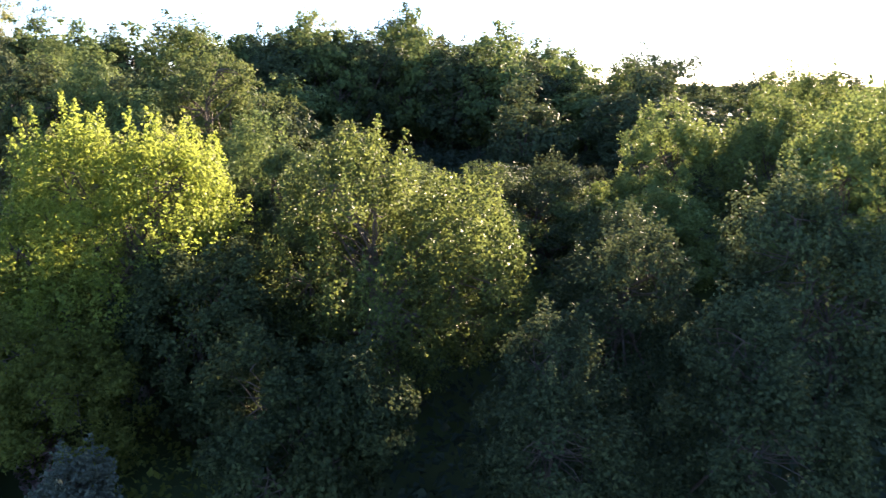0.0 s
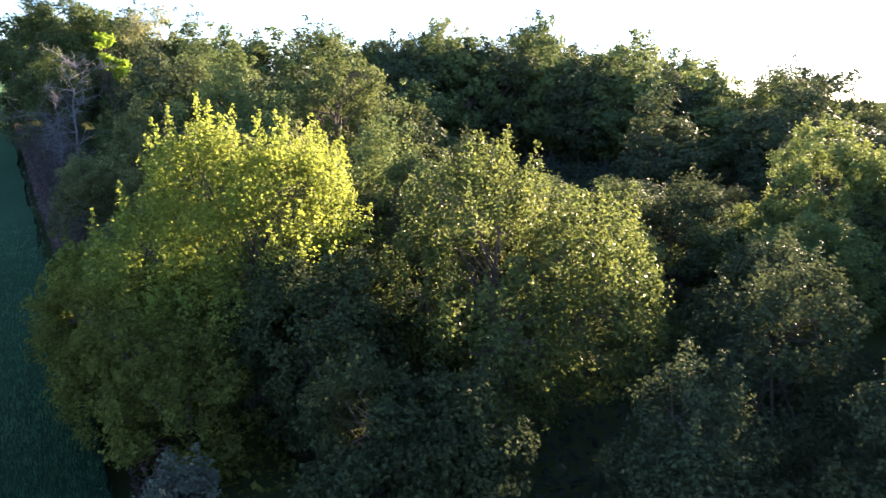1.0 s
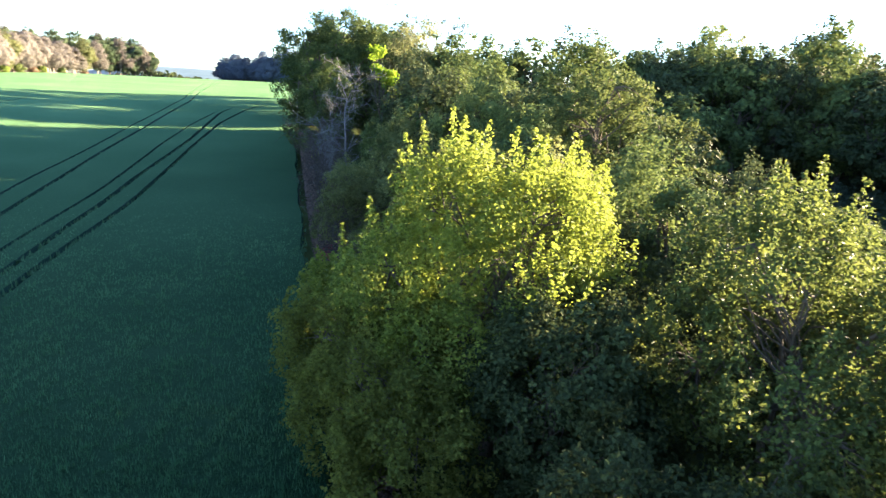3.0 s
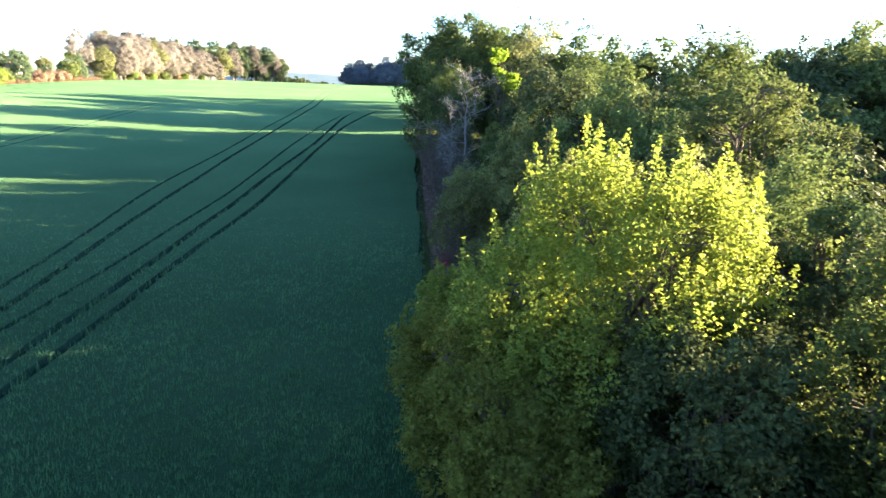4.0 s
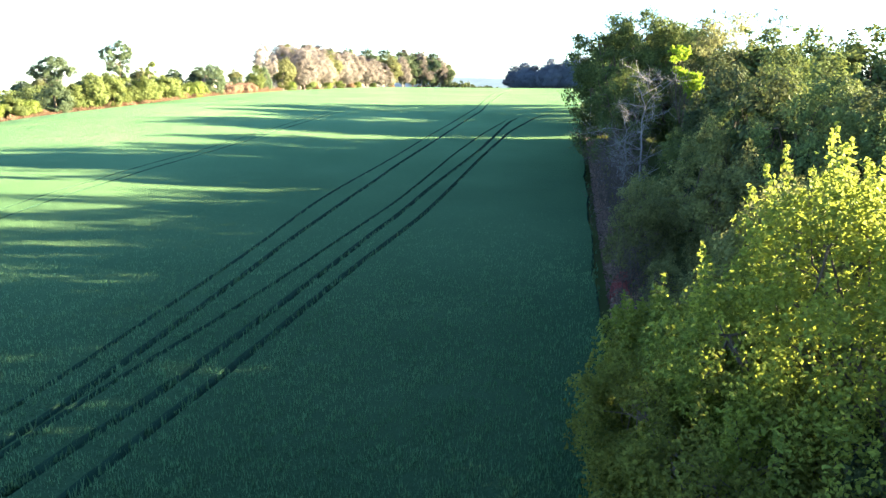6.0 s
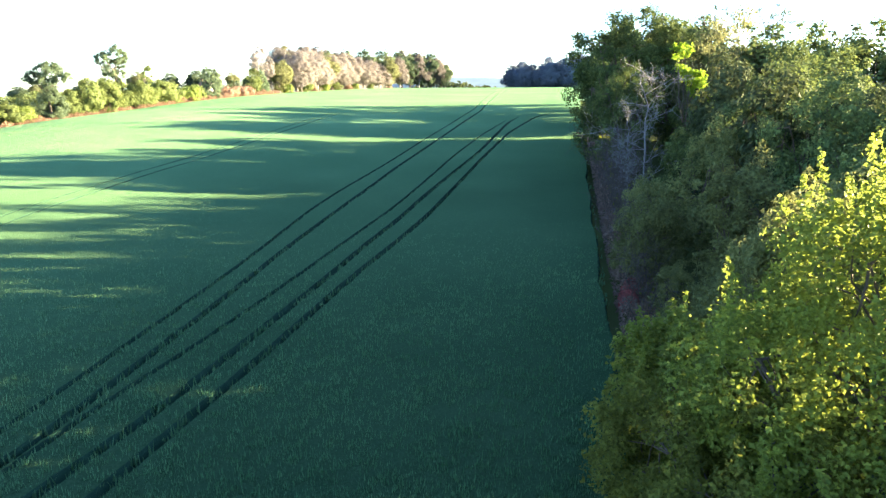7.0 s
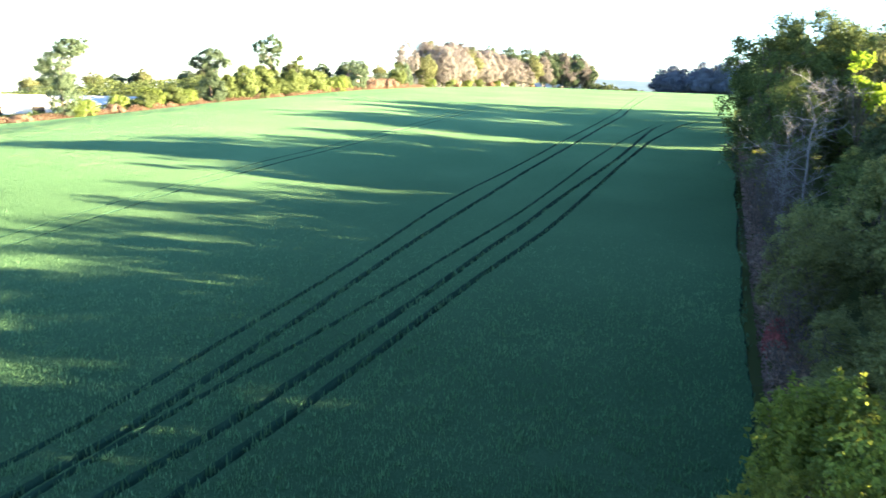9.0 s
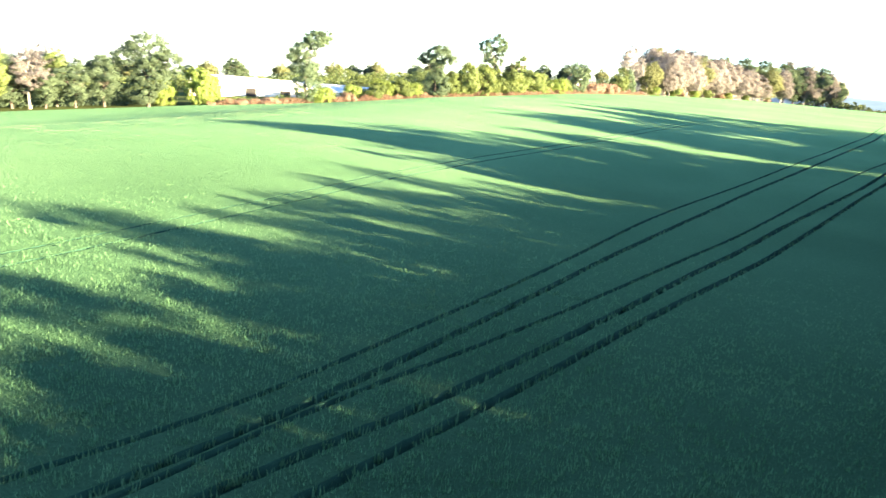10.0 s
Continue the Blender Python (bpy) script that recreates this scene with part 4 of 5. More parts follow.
def thicket(name, label, h, seed, mat):
    """A leafless bush: many thin stems from the ground, forking into twigs."""
    rng = np.random.default_rng(seed)
    thing = tagged(new(name), label, "bush", "bare thicket")
    for k in range(24):
        a, lean = rng.uniform(0, 2 * math.pi), rng.uniform(0.1, 0.75)
        foot = np.array([rng.normal(0, 0.35), rng.normal(0, 0.35), -0.1])
        ln = h * rng.uniform(0.6, 1.05)
        tip = foot + np.array([math.cos(a) * lean, math.sin(a) * lean, 1.0]) * ln / math.hypot(1, lean)
        stem = bent(foot, tip, rng, 0.1, 7)
        lines = [(stem, np.linspace(0.035, 0.01, 7))]
        for j in range(12):
            st = stem[rng.integers(2, 7)]
            lines.append((bent(st, st + rng.normal(size=3) * ln * 0.16 + np.array([0, 0, 0.25]), rng, 0.12, 4), np.linspace(0.018, 0.008, 4)))
        child("stem", tubes(name + "_stem", lines, mat, 3), thing)
    return thing


bare_bush = put(thicket("bare_bush", "leafless purple-grey thorn thicket at the wood's edge", 5.2, 64, TWIG), 12.2, 66.5)
for x, y, s, turn in ((13.4, 73.0, 1.15, 40), (12.0, 60.5, 0.8, 130), (11.2, 53.5, 0.75, 250), (14.6, 78.5, 1.2, 310), (9.6, 44.0, 0.6, 200), (8.4, 38.5, 0.55, 20)):
    again(bare_bush, x, y, turn, s, 1.0)
strip_stuff("dead_bracken", "reddish brown dead bracken beside the brambles", "undergrowth", [(8.6, 36), (9.3, 42), (10.2, 48)], 3500, 1.0, 0.8, RUST, 74, 0.16)
strip_stuff("red_stems", "crimson bare stems in a small patch by the brambles", "undergrowth", [(8.7, 42.4), (9.0, 44.0), (9.4, 45.6)], 1500, 1.5, 0.55, RED_STEM, 76, 0.15, 0.2)
strip_stuff("nettles", "dull green weeds among the brambles", "undergrowth", [(x + 1.8, y) for x, y in EDGE], 18000, 1.1, 1.6, THORN, 72, 0.18)
strip_stuff("wood_floor_growth", "green growth covering the wood's floor, shade painted into its leaves", "undergrowth", [(10, -26), (16, -2), (24, 25), (28, 50), (32, 80)], 38000, 1.5, 12.0, WOOD_SHADE, 73, 0.3)

# Added to cover the hollow's lit ground with shade-coloured leaves.
strip_stuff("hollow_growth", "added scrub over the hollow's floor, dark shade painted into its leaves", "undergrowth", [(30, 24), (50, 40), (70, 56), (88, 70)], 26000, 2.6, 22.0, WOOD_SHADE, 75, 0.4)

# ---- the far hedge, its oaks and the woods beyond ----
def hedge_at(y, back=0.0):
    """A place in the hedge, at y along the field's far side."""
    return float(field_left(y)) - 2.5 - back, y


HEDGE_LINE = [hedge_at(y) for y in (134, 150, 165, 182, 200, 220, 240, 257, 275, 297)]
strip_stuff("bracken_bank", "tan and rust-brown dead bracken along the hedge foot", "undergrowth", [(x + 1.4, y) for x, y in HEDGE_LINE], 34000, 2.3, 1.5, RUST, 81, 0.36)
strip_stuff("hedge", "low sunlit hawthorn hedge along the field's far side", "hedge", [(x - 2.0, y) for x, y in HEDGE_LINE], 15000, 3.2, 1.6, HEDGE, 86, 0.42, 0.3, 0.16)
strip_stuff("wood_edge_growth", "dark shaded growth under the low wood", "undergrowth", [(-173, 60), (-170, 84), (-164, 100), (-154, 123), (-149, 133)], 9000, 5.0, 3.0, HAZED_OAK, 87, 0.6, 0.3, 0.12)


def full(name, label, category, lobes, mat, seed, clumps, leaf=0.3, clump_r=0.8, per=52, group="far hedge", bark=BARK, **more):
    """A dense tree seen far off: its clumps overlap, with few gaps."""
    more = {"calm": 0.8, "shell": 0.55, "trunk_r": 0.2, "fork": 0.35, "twigs": 20, "limb_sides": 3, "bald": -0.25, **more}
    return make_tree(name, label, category, lobes, mat, bark, seed, clumps=clumps, per=per, clump_r=clump_r, leaf=leaf, group=group, **more)


hedge_a = full("hedge_bush", "sunlit olive hawthorn bush in the far hedge", "bush", lobes_of(82, 3.6, 6.2, 0.0, 6), HEDGE, 82, 150, stems=3, trunk_r=0.12)
hedge_b = full("hedge_bush", "fresh green rounded hawthorn bush in the far hedge", "bush", lobes_of(83, 3.4, 6.6, 0.0, 6), HEDGE, 83, 150, stems=3, trunk_r=0.12)
hedge_c = full("hedge_bush", "bright yellow-green rounded bush in the far hedge", "bush", [(0, 0, 2.6, 3.6, 3.6, 2.6), (1.2, 0.8, 3.4, 2.2, 2.2, 1.7), (-1.4, -0.6, 3.0, 2.2, 2.2, 1.6)], HEDGE_YELLOW, 104, 130, stems=3, trunk_r=0.12)
rust_bush = full("bracken_clump", "rust-brown leafless bush beside the hedge", "bush", lobes_of(105, 3.0, 4.0, 0.0, 5), RUST, 105, 90, stems=3, trunk_r=0.08)
put(hedge_a, *hedge_at(224), 0, 1.0, 1.05)
put(hedge_b, *hedge_at(204), 0, 1.35, 1.15)
put(hedge_c, *hedge_at(242), 0, 1.05, 1.0)
put(rust_bush, *hedge_at(264), 0, 1.1, 1.0)
for kind, y, back, turn, wide, tall in (
        (hedge_b, 199.5, 1, 330, 1.2, 1.0), (hedge_b, 209.5, 0, 60, 1.3, 1.15), (hedge_b, 214.5, 1, 200, 1.25, 1.05), (hedge_a, 219.0, 0, 300, 1.25, 1.1), (hedge_a, 229.5, 0, 100, 1.2, 1.1), (hedge_a, 235.0, 1, 200, 1.2, 0.95), (hedge_b, 247.0, 1, 40, 1.0, 0.85), (hedge_c, 238.0, 2, 80, 0.8, 0.9),
        (rust_bush, 260.0, 3, 200, 1.0, 0.9), (rust_bush, 269.0, -1, 40, 1.2, 0.9), (rust_bush, 275.0, 0, 120, 1.3, 0.8), (hedge_a, 282.0, 1, 20, 1.1, 1.1), (hedge_b, 287.5, 3, 20, 1.2, 1.3),
        (hedge_c, 198.5, 5, 140, 0.9, 1.0), (hedge_c, 186.5, 1, 30, 1.0, 0.95), (hedge_a, 182.5, 0, 90, 1.05, 0.95), (hedge_c, 178.0, 2, 180, 1.0, 1.15), (hedge_a, 174.0, 0, 10, 0.95, 0.85), (hedge_c, 170.0, 3, 220, 0.9, 1.0),
        (rust_bush, 165.5, 0, 70, 0.9, 0.8), (rust_bush, 147.0, -1, 150, 0.9, 0.6), (hedge_c, 134.5, 2, 150, 1.15, 1.5), (hedge_c, 140.0, 9, 310, 1.1, 1.3), (rust_bush, 141.0, -1, 260, 0.9, 0.55), (hedge_c, 129.0, 6, 60, 1.0, 1.25)):
    again(kind, *hedge_at(y, back), turn, wide, tall)

flat_oak = full("oak_tree", "hedgerow oak with a flat spreading crown over an ivy-clad trunk", "tree",
    [(0, 0, 11.2, 3.4, 3.4, 1.9), (2.6, 1.4, 10.2, 2.4, 2.4, 1.3), (-2.6, -1.4, 10.0, 2.4, 2.4, 1.4), (0.6, 0.4, 12.4, 2.3, 2.3, 0.9), (0, 0, 3.4, 3.6, 3.6, 3.4), (-0.5, 0.4, 6.2, 2.6, 2.6, 1.9), (0.2, 0, 8.2, 1.6, 1.6, 1.4)],
    HAZED_OAK, 84, 330, group="hedgerow oaks", bald=-0.05, trunk_r=0.36, fork=0.5, twigs=40)
put(flat_oak, *hedge_at(193.5), 0, 1.1, 1.04)
open_oak = full("oak_tree", "tall hedgerow oak with an open rounded crown on a bare trunk", "tree",
    [(0, 0, 14.0, 3.4, 3.4, 2.2), (-2.8, -1.4, 12.8, 2.0, 2.0, 1.6), (2.0, 1.2, 12.2, 2.0, 2.0, 1.8), (-1.6, -0.8, 10.2, 1.9, 1.9, 1.5), (0.8, 0.6, 9.4, 1.7, 1.7, 1.6), (0, 0, 7.2, 1.3, 1.3, 1.8), (-0.8, 0.4, 4.6, 2.2, 2.2, 2.4)],
    HAZED_OAK, 88, 230, group="hedgerow oaks", clump_r=0.7, bald=0.06, trunk_r=0.3, fork=0.5, twigs=60)
put(open_oak, *hedge_at(214.5, 1.5), 30, 1.12, 1.03)
leaning_oak = full("oak_tree", "leaning ivy-clad hedgerow oak with a spreading crown", "tree",
    [(1.6, 1.4, 15.0, 3.4, 3.4, 1.9), (3.4, 2.8, 15.8, 2.2, 2.2, 1.3), (-0.6, -0.6, 12.2, 3.2, 3.2, 2.0), (-2.6, -2.2, 11.0, 2.0, 2.0, 1.5), (0.2, 0.1, 8.6, 2.8, 2.8, 2.2), (0.4, 0.2, 4.2, 3.6, 3.6, 3.6)],
    HAZED_OAK, 89, 380, group="hedgerow oaks", bald=-0.05, trunk_r=0.4, fork=0.4, twigs=40)
put(leaning_oak, *hedge_at(155.5), 0, 1.05, 1.05)
again(hedge_c, *hedge_at(158.5, -1.0), 40, 0.95, 0.9)
field_tree = full("poplar_tree", "slender half-leafed yellow-green tree in the far hedge", "tree", [(0, 0, 7.5, 1.5, 1.5, 4.2), (0.2, 0.2, 3.4, 1.6, 1.6, 3.2), (0.7, 0, 10.0, 1.0, 1.0, 2.2), (-0.9, 0.3, 8.5, 0.9, 0.9, 2.0)], HEDGE, 85, 80, bark=PALE_BARK, clump_r=0.55, bald=0.12, trunk_r=0.14, twigs=50)
put(field_tree, *hedge_at(225.5, 1.5), 0, 1.05, 1.0)
cone_tree = full("holly_tree", "pointed grey-green tree standing in the far hedge", "tree", [(0, 0, 3.0, 3.6, 3.6, 3.0), (0.3, 0.2, 6.2, 2.5, 2.5, 2.4), (-0.6, 0, 8.6, 1.4, 1.4, 2.0), (1.6, 0.8, 4.8, 2.2, 2.2, 2.0)], HAZED_OAK, 106, 190, trunk_r=0.2)
put(cone_tree, *hedge_at(252.5), 0, 1.05, 1.0)

# the low wood where the hedge ends
corner_beech = full("beech_tree", "tall spreading tree with sunlit green crown at the low wood's corner", "tree",
    [(0, 0, 12.5, 4.6, 4.6, 3.8), (3.4, 2.6, 10.0, 3.2, 3.2, 3.0), (-3.2, -2.4, 10.4, 3.4, 3.4, 3.0), (0.5, 0.4, 7.0, 4.6, 4.6, 3.6), (-1.2, -1.0, 3.6, 3.6, 3.6, 3.2)],
    HAZED_OAK, 107, 560, group="low wood", trunk_r=0.36, fork=0.4, bald=-0.4)
put(corner_beech, -146.0, 124.5, 0, 1.1, 0.96)
pale_tree = full("ash_tree", "thin-crowned tree with pale pinkish-grey opening buds", "tree", lobes_of(91, 4.6, 15.0, 3.0, 9), PINK, 108, 210, leaf=0.26, clump_r=0.75, group="low wood", bark=PALE_BARK, trunk_r=0.26, fork=0.5, twigs=60, bald=0.0)
put(pale_tree, -157.0, 103.0, 0, 1.0, 0.9)
leafy_tree = full("ash_tree", "tall leafy green tree in the low wood", "tree", lobes_of(92, 4.4, 15.0, 0.5, 9), HAZED_OAK, 109, 260, clump_r=0.9, leaf=0.34, group="low wood", trunk_r=0.28)
put(leafy_tree, -151.5, 117.0, 0, 1.0, 0.78)
light_tree = full("ash_tree", "slender tree with light yellow-green young leaves", "tree", lobes_of(93, 4.0, 14.0, 1.0, 9), HEDGE, 110, 230, clump_r=0.8, leaf=0.3, group="low wood", trunk_r=0.24)
put(light_tree, -159.0, 96.0, 0, 1.0, 1.0)
for kind, x, y, turn, wide, tall in ((leafy_tree, -154.0, 111.5, 80, 1.0, 0.72), (light_tree, -158.0, 109.5, 210, 1.0, 0.95), (leafy_tree, -156.5, 106.0, 150, 0.9, 0.66), (leafy_tree, -160.5, 101.0, 33, 1.0, 0.7), (pale_tree, -163.0, 110.0, 50, 1.0, 0.95),
                                     (light_tree, -162.0, 91.0, 120, 1.0, 0.95), (leafy_tree, -163.0, 85.0, 220, 1.1, 0.8), (pale_tree, -166.0, 94.0, 300, 1.0, 0.9), (light_tree, -165.0, 78.0, 30, 1.1, 0.9), (leafy_tree, -166.0, 70.0, 10, 1.1, 0.85),
                                     (leafy_tree, -166.0, 61.0, 190, 1.1, 0.85), (light_tree, -166.0, 51.0, 260, 1.1, 0.9), (light_tree, -151.0, 129.5, 100, 0.9, 0.65), (leafy_tree, -170.0, 102.0, 310, 1.2, 0.8), (leafy_tree, -168.0, 86.0, 70, 1.2, 0.85)):
    again(kind, x, y, turn, wide, tall)

# the pinkish wood across the field, rising to a dome
far_pale = full("beech_tree", "tall tree with pinkish-brown unopened buds in evening sun", "tree", lobes_of(94, 5.2, 17.5, 2.6, 14, 1.1), PINK, 91, 420, leaf=0.24, clump_r=1.0, per=90,
    group="wood across the field", bark=PALE_BARK, trunk_r=0.32, fork=0.42, twigs=40, bald=-0.1)
put(far_pale, -76.0, 325.0)
far_green = full("beech_tree", "tall tree with yellow-olive new leaves in evening sun", "tree", lobes_of(95, 5.4, 17.0, 1.0, 11), OLIVE, 92, 320, leaf=0.36, clump_r=1.0, per=52, group="wood across the field", bark=PALE_BARK, trunk_r=0.34)
put(far_green, *hedge_at(303), 0, 0.9, 0.82)
far_dark = full("oak_tree", "dark green ivy-covered tree at the wood's corner", "tree", lobes_of(96, 5.4, 17.0, 0.5, 10), HAZED_OAK, 93, 320, leaf=0.38, clump_r=1.0, per=52, group="wood across the field", trunk_r=0.34)
put(far_dark, -30.0, 476.0, 0, 1.2, 1.12)
again(pale_tree, *hedge_at(292, 2), 60, 1.15, 1.12, "tall pale leafless tree rising at the wood's end")
again(cone_tree, *hedge_at(288.5, 0), 60, 0.7, 1.35, "narrow ivy-clad trunk at the wood's end")
again(far_green, *hedge_at(309, 1), 120, 0.85, 0.9)
again(far_green, *hedge_at(316, 3), 220, 0.85, 0.95)
again(far_pale, *hedge_at(322, -0.5), 10, 0.8, 1.0)
rng = np.random.default_rng(99)
for row in range(4):
    for k in range(14 - row):
        u = (k + 0.5 * (row % 2) + rng.uniform(-0.2, 0.2)) / 13
        y = 330 + 108 * u
        back = 1 + 10 * row + rng.uniform(-1.5, 1.5)
        again(far_green if (k * 5 + row * 3) % 9 == 2 else far_pale, field_left(y) - 2.5 - back * 0.85, y + back * 1.5, rng.uniform(0, 360), rng.uniform(1.2, 1.5), (0.68, 0.77, 0.86, 0.92)[row] * (0.9 + 0.16 * math.sin(math.pi * min(1, u + 0.1))) * rng.uniform(0.95, 1.05))
strip_stuff("wood_depth", "grey-pink stems and twigs deep in the far wood", "undergrowth", [hedge_at(y, 5) for y in (300, 320, 345, 370, 395, 420, 445)], 22000, 11.0, 3.0, PINK, 96, 0.5, 0.3, 0.07)


def pale_trunks():
    """Bare pale stems standing along the far wood's edge."""
    rng = np.random.default_rng(98)
    first = None
    for k in range(26):
        x, y = hedge_at(318 + 4.6 * k + rng.uniform(-1.5, 1.5), rng.uniform(-0.5, 2.0))
        if first is None:
            first = tagged(new("birch_tree"), "bare pale stem standing at the far wood's edge", "tree", "wood across the field")
            child("trunk", tubes("birch_trunk", [(bent((0, 0, -0.2), (0.3, 0.2, 11.0), rng, 0.02, 7), np.linspace(0.3, 0.1, 7))], PALE_BARK, 6), first)
            for q in range(5):
                a, z = rng.uniform(0, 6.28), rng.uniform(5.5, 10)
                child("limb", tubes("birch_limb", [(bent((0.2, 0.1, z), (2.2 * math.cos(a), 2.2 * math.sin(a), z + 2.6), rng, 0.06, 5), np.linspace(0.1, 0.03, 5))], PALE_BARK, 4), first)
            put(first, x, y)
        else:
            again(first, x, y, rng.uniform(0, 360), rng.uniform(0.85, 1.2), rng.uniform(0.8, 1.05))


pale_trunks()
for k, (x, y, wide, tall) in enumerate(((-52.0, 437.0, 1.25, 0.88), (-47.0, 449.0, 1.1, 0.95))):
    again(far_pale if k else far_green, x, y, 70 * k, wide, tall, "broad round-headed tree in olive bud before the wood")
for k in range(16):
    u = k / 15
    again((far_pale, far_green, far_dark, far_pale)[k % 4], -46 + 25 * u + rng.uniform(-2, 2), 466 + 16 * u + 14 * (k % 2) + rng.uniform(-2, 2), rng.uniform(0, 360), rng.uniform(1.0, 1.2), (1.12 - 0.3 * u ** 2) * rng.uniform(0.95, 1.05))
for k in range(7):
    x, y = -96 + 9.5 * k, 415 + 10 * k
    again(far_dark, x, y, 50 * k, 1.5, 0.92 + rng.uniform(-0.05, 0.05), "dark tree rising behind the pinkish wood")
for k in range(9):
    u = (k + rng.uniform(0.1, 0.8)) / 9
    again((hedge_c, hedge_a, rust_bush)[k % 3], *hedge_at(300 + 140 * u, -2.0), 360 * u, rng.uniform(0.6, 1.0), rng.uniform(0.7, 1.1), "sunlit bush at the foot of the far wood")

# the wood at the far end of the field, distance haze painted into its leaves
far_hazed = make_tree("oak_tree", "tree with blue haze painted into its leaves in the wood at the field's far end", "tree", lobes_of(94, 6.5, 17.0, -0.5, 12), FAR_HAZE, BARK, 94,
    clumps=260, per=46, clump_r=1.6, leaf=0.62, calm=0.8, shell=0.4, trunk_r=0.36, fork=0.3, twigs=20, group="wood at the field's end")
put(far_hazed, 33.0, 500.0, 0, 1.0, 0.9)
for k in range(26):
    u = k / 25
    again(far_hazed, 22 + 79 * u + rng.uniform(-3, 3), 500 - 30 * u + rng.uniform(-15, 12), rng.uniform(0, 360), rng.uniform(0.9, 1.15), 0.84 + 0.37 * min(1, u * 2) + rng.uniform(-0.04, 0.04))

strip_stuff("far_wood_edge", "growth filling the far wood, blue haze painted into its leaves", "undergrowth", [(20, 498), (45, 488), (75, 478), (104, 468)], 9000, 15.0, 7.0, FAR_HAZE, 95, 1.2, 0.3, 0.08)

# woods and hedges on the slope far beyond
strip_stuff("far_treeline", "dull green treeline on the slope beyond the hedge", "treeline", [(-420, 190), (-340, 300), (-230, 400), (-150, 470)], 14000, 9.0, 12.0, HAZED_OAK, 101, 1.2, 0.3, 0.05)
for k in range(34):
    u = (k + rng.uniform(0, 0.7)) / 34
    x, y = np.interp(u, [0, 0.35, 0.72, 1], [-420, -340, -230, -150]), np.interp(u, [0, 0.35, 0.72, 1], [190, 300, 400, 470])
    again((far_green, far_dark, far_dark)[k % 3], x + rng.uniform(-8, 8), y + rng.uniform(-8, 8), rng.uniform(0, 360), rng.uniform(0.9, 1.3), rng.uniform(0.6, 0.8), "dull green tree in the treeline beyond the hedge")
strip_stuff("far_hedgerow", "sunlit yellow-green hedgerow trees beyond the shed", "treeline", [(-250, 150), (-215, 215), (-165, 290), (-130, 350)], 16000, 6.5, 8.0, HEDGE, 102, 0.75, 0.3, 0.09)
strip_stuff("distant_woods", "blue-green distant woods below the skyline", "treeline", [(-260, 1500), (-60, 1250), (160, 1300), (500, 1100)], 5000, 22.0, 60.0, ASH_SHADE, 103, 7.0, 0.3, 0.01)


def farm_shed():
    """A long low pale shed with a shallow gabled roof, seen through the hedge."""
    thing = tagged(new("farm_shed"), "long low farm shed with pale walls and sheet roof", "shed")
    L, W, H, R = 56.0, 12.0, 3.4, 5.4

    def box(x0, x1, y0, y1, z0, z1):
        v = [(x, y, z) for z in (z0, z1) for x, y in ((x0, y0), (x1, y0), (x1, y1), (x0, y1))]
        f = [(0, 3, 2, 1), (4, 5, 6, 7), (0, 1, 5, 4), (1, 2, 6, 5), (2, 3, 7, 6), (3, 0, 4, 7)]
        return v, f

    for x0, x1, y0, y1 in ((0, L, 0, 0.25), (0, L, W - 0.25, W), (0, 0.25, 0.25, W - 0.25), (L - 0.25, L, 0.25, W - 0.25)):
        child("wall", mesh_of("shed_wall", *box(x0, x1, y0, y1, -1.5, H), WALL), thing)
    for sgn in (0, 1):
        y0, y1 = (-0.5, W / 2) if sgn == 0 else (W + 0.5, W / 2)
        v = [(-0.4, y0, H), (L + 0.4, y0, H), (L + 0.4, y1, R), (-0.4, y1, R), (-0.4, y0, H + 0.12), (L + 0.4, y0, H + 0.12), (L + 0.4, y1, R + 0.12), (-0.4, y1, R + 0.12)]
        child("roof", mesh_of("shed_roof", v, [(0, 3, 2, 1), (4, 5, 6, 7), (0, 1, 5, 4), (1, 2, 6, 5), (2, 3, 7, 6), (3, 0, 4, 7)], ROOF), thing)
    for k in range(5):
        child("door", mesh_of("shed_door", *box(6 + k * 10, 9 + k * 10, -0.06, -0.003, -0.5, 2.6), DARK), thing)
    return thing


shed = farm_shed()
shed.matrix_basis = Matrix.Translation((-172.0, 158.0, float(land(-160, 170)) - 0.2)) @ Matrix.Rotation(radians(42), 4, "Z")

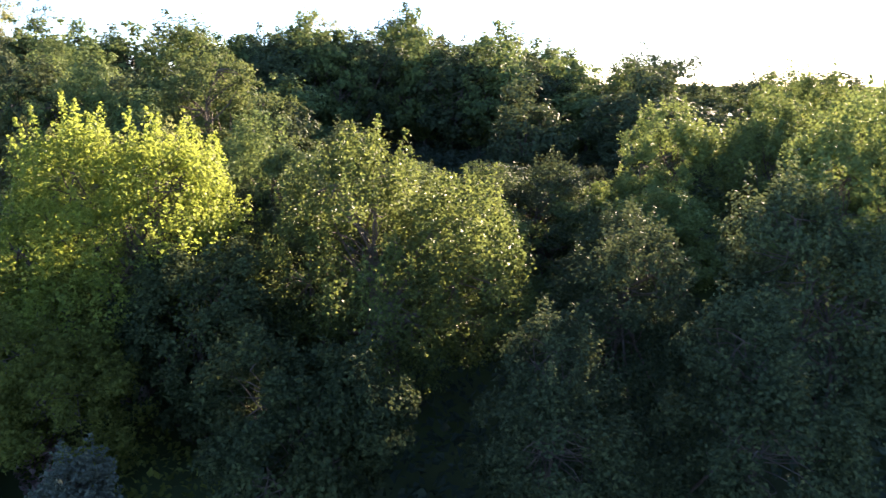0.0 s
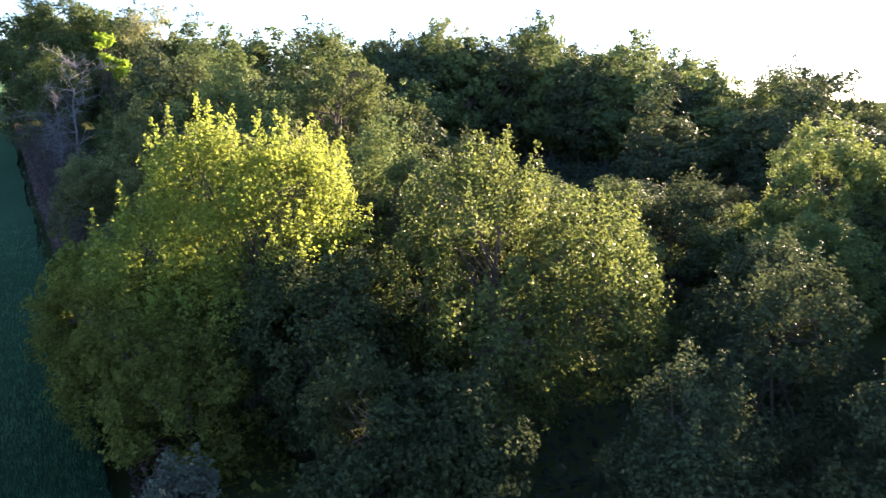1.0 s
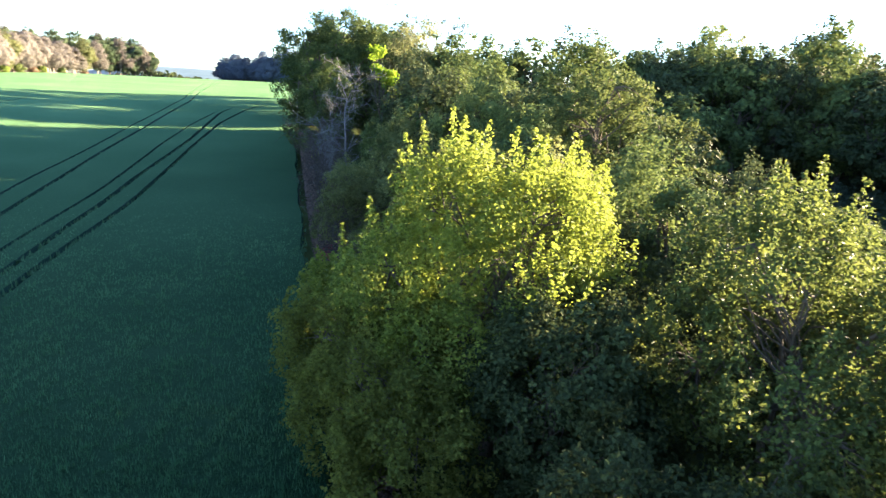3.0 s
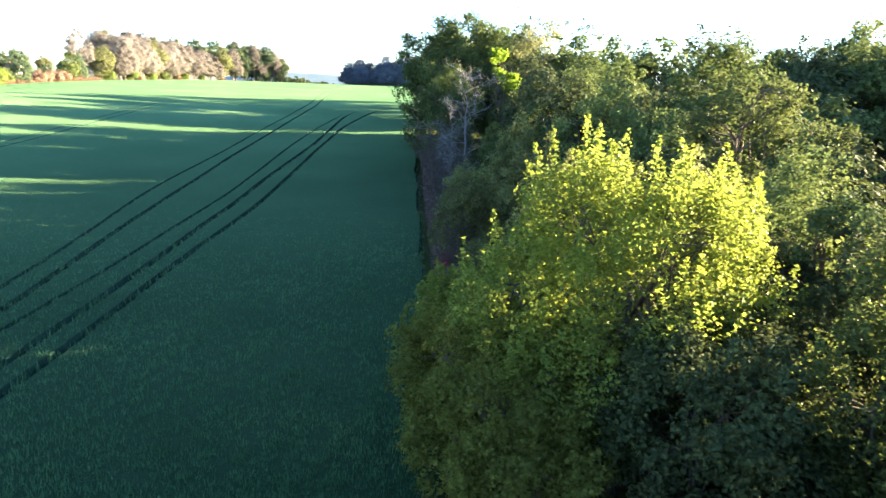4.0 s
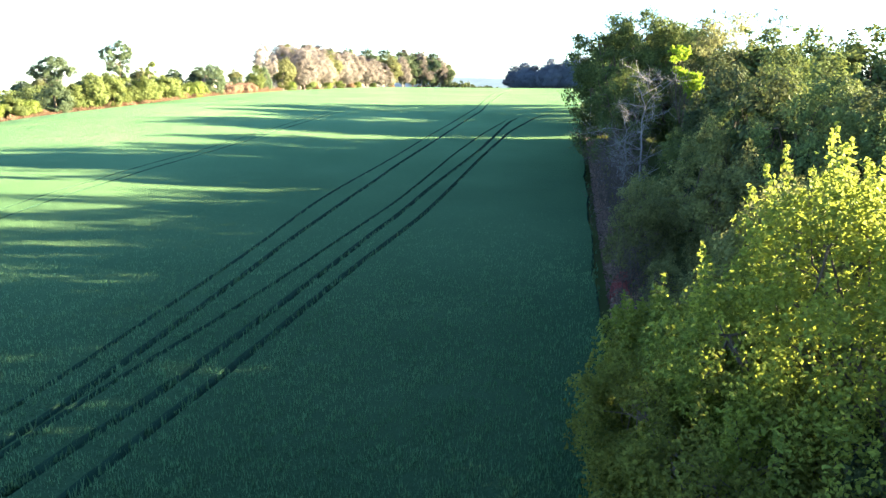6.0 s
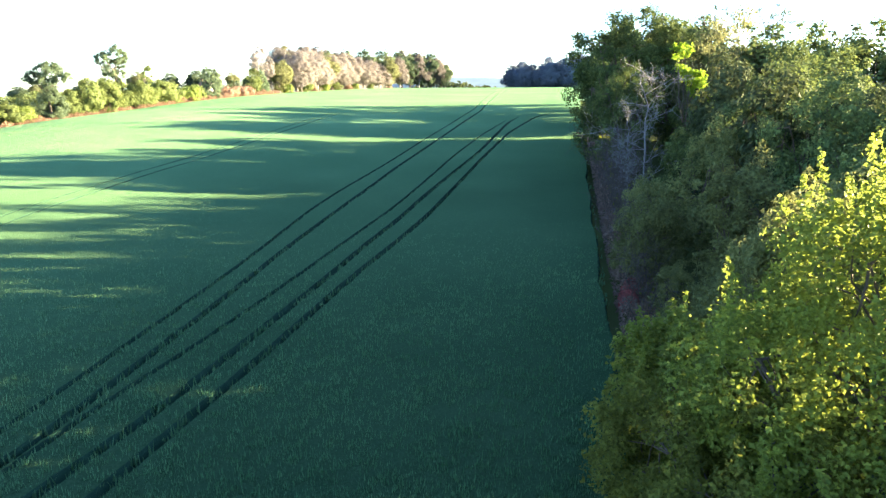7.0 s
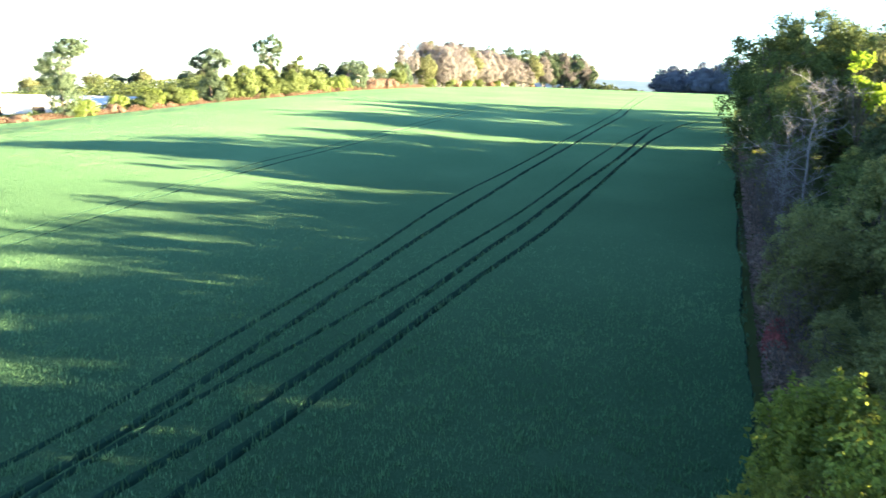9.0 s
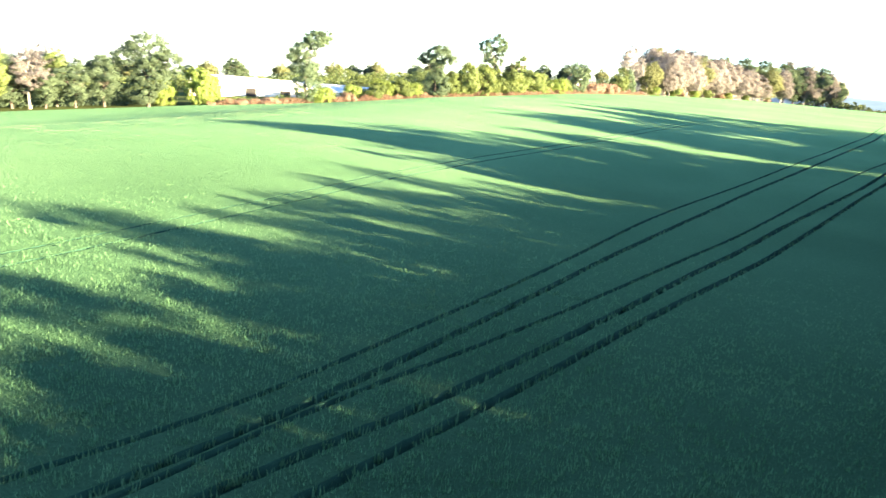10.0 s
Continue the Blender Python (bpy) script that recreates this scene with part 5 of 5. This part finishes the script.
def cottage():
    """A small gabled cottage with a brown roof, half hidden behind the hedge."""
    thing = tagged(new("cottage"), "small pale cottage with a brown tiled roof behind the hedge", "house")
    L, W, H, R = 7.0, 5.0, 3.6, 6.6
    base = [(0, 0), (L, 0), (L, W), (0, W)]
    v = [(x, y, -1.0) for x, y in base] + [(x, y, H) for x, y in base] + [(0, W / 2, R - 0.1), (L, W / 2, R - 0.1)]
    for name, f in (("wall", (0, 1, 5, 4)), ("wall", (2, 3, 7, 6))):
        child(name, mesh_of("cottage_wall", v, [f], WALL), thing)
    for f in ((3, 0, 4, 8, 7), (1, 2, 6, 9, 5)):
        child("gable", mesh_of("cottage_gable", v, [f], WALL), thing)
    for y0 in (-0.4, W + 0.4):
        lo = H - 0.35
        q = [(-0.3, y0, lo), (L + 0.3, y0, lo), (L + 0.3, W / 2, R), (-0.3, W / 2, R)]
        child("roof", mesh_of("cottage_roof", q + [(x, y, z + 0.18) for x, y, z in q], [(0, 3, 2, 1), (4, 5, 6, 7), (0, 1, 5, 4), (1, 2, 6, 5), (2, 3, 7, 6), (3, 0, 4, 7)], TILE), thing)
    c = [(x, y, z) for z in (R - 0.6, R + 1.1) for x, y in ((0.6, W / 2 - 0.35), (1.4, W / 2 - 0.35), (1.4, W / 2 + 0.35), (0.6, W / 2 + 0.35))]
    child("chimney", mesh_of("cottage_chimney", c, [(4, 5, 6, 7), (0, 1, 5, 4), (1, 2, 6, 5), (2, 3, 7, 6), (3, 0, 4, 7)], TILE), thing)
    return thing


home = cottage()
hx, hy = hedge_at(264.0, 12.0)
home.matrix_basis = Matrix.Translation((hx, hy, float(land(hx, hy)))) @ Matrix.Rotation(radians(-35), 4, "Z")

# low hills on the skyline
def far_hills():
    """A stretch of low hills beyond the field's far end."""
    a = np.radians(np.linspace(35, 125, 121))
    prof = np.array([34 + 20 * noise.noise(Vector((q * 6, 0.3, 0.1))) + 6 * noise.noise(Vector((q * 25, 1.3, 0.1))) for q in a])
    rows = []
    for rr, hh in ((2300, -40), (2700, 0.6), (3100, 1.0), (3900, 0.5)):
        z = np.full(len(a), -60.0) if hh < 0 else -60 + (prof * hh + 60) * smooth((np.radians(104) - a) / 0.2)
        rows.append(np.stack([np.cos(a) * rr, np.sin(a) * rr, z], 1))
    v, f = sheet(np.array(rows))
    return tagged(new("backdrop_hills", mesh_of("backdrop_hills", v, f, HAZED_HILL, True)), "hills on the skyline with blue-green haze painted into their colour", "hills", kind="structure")


far_hills()
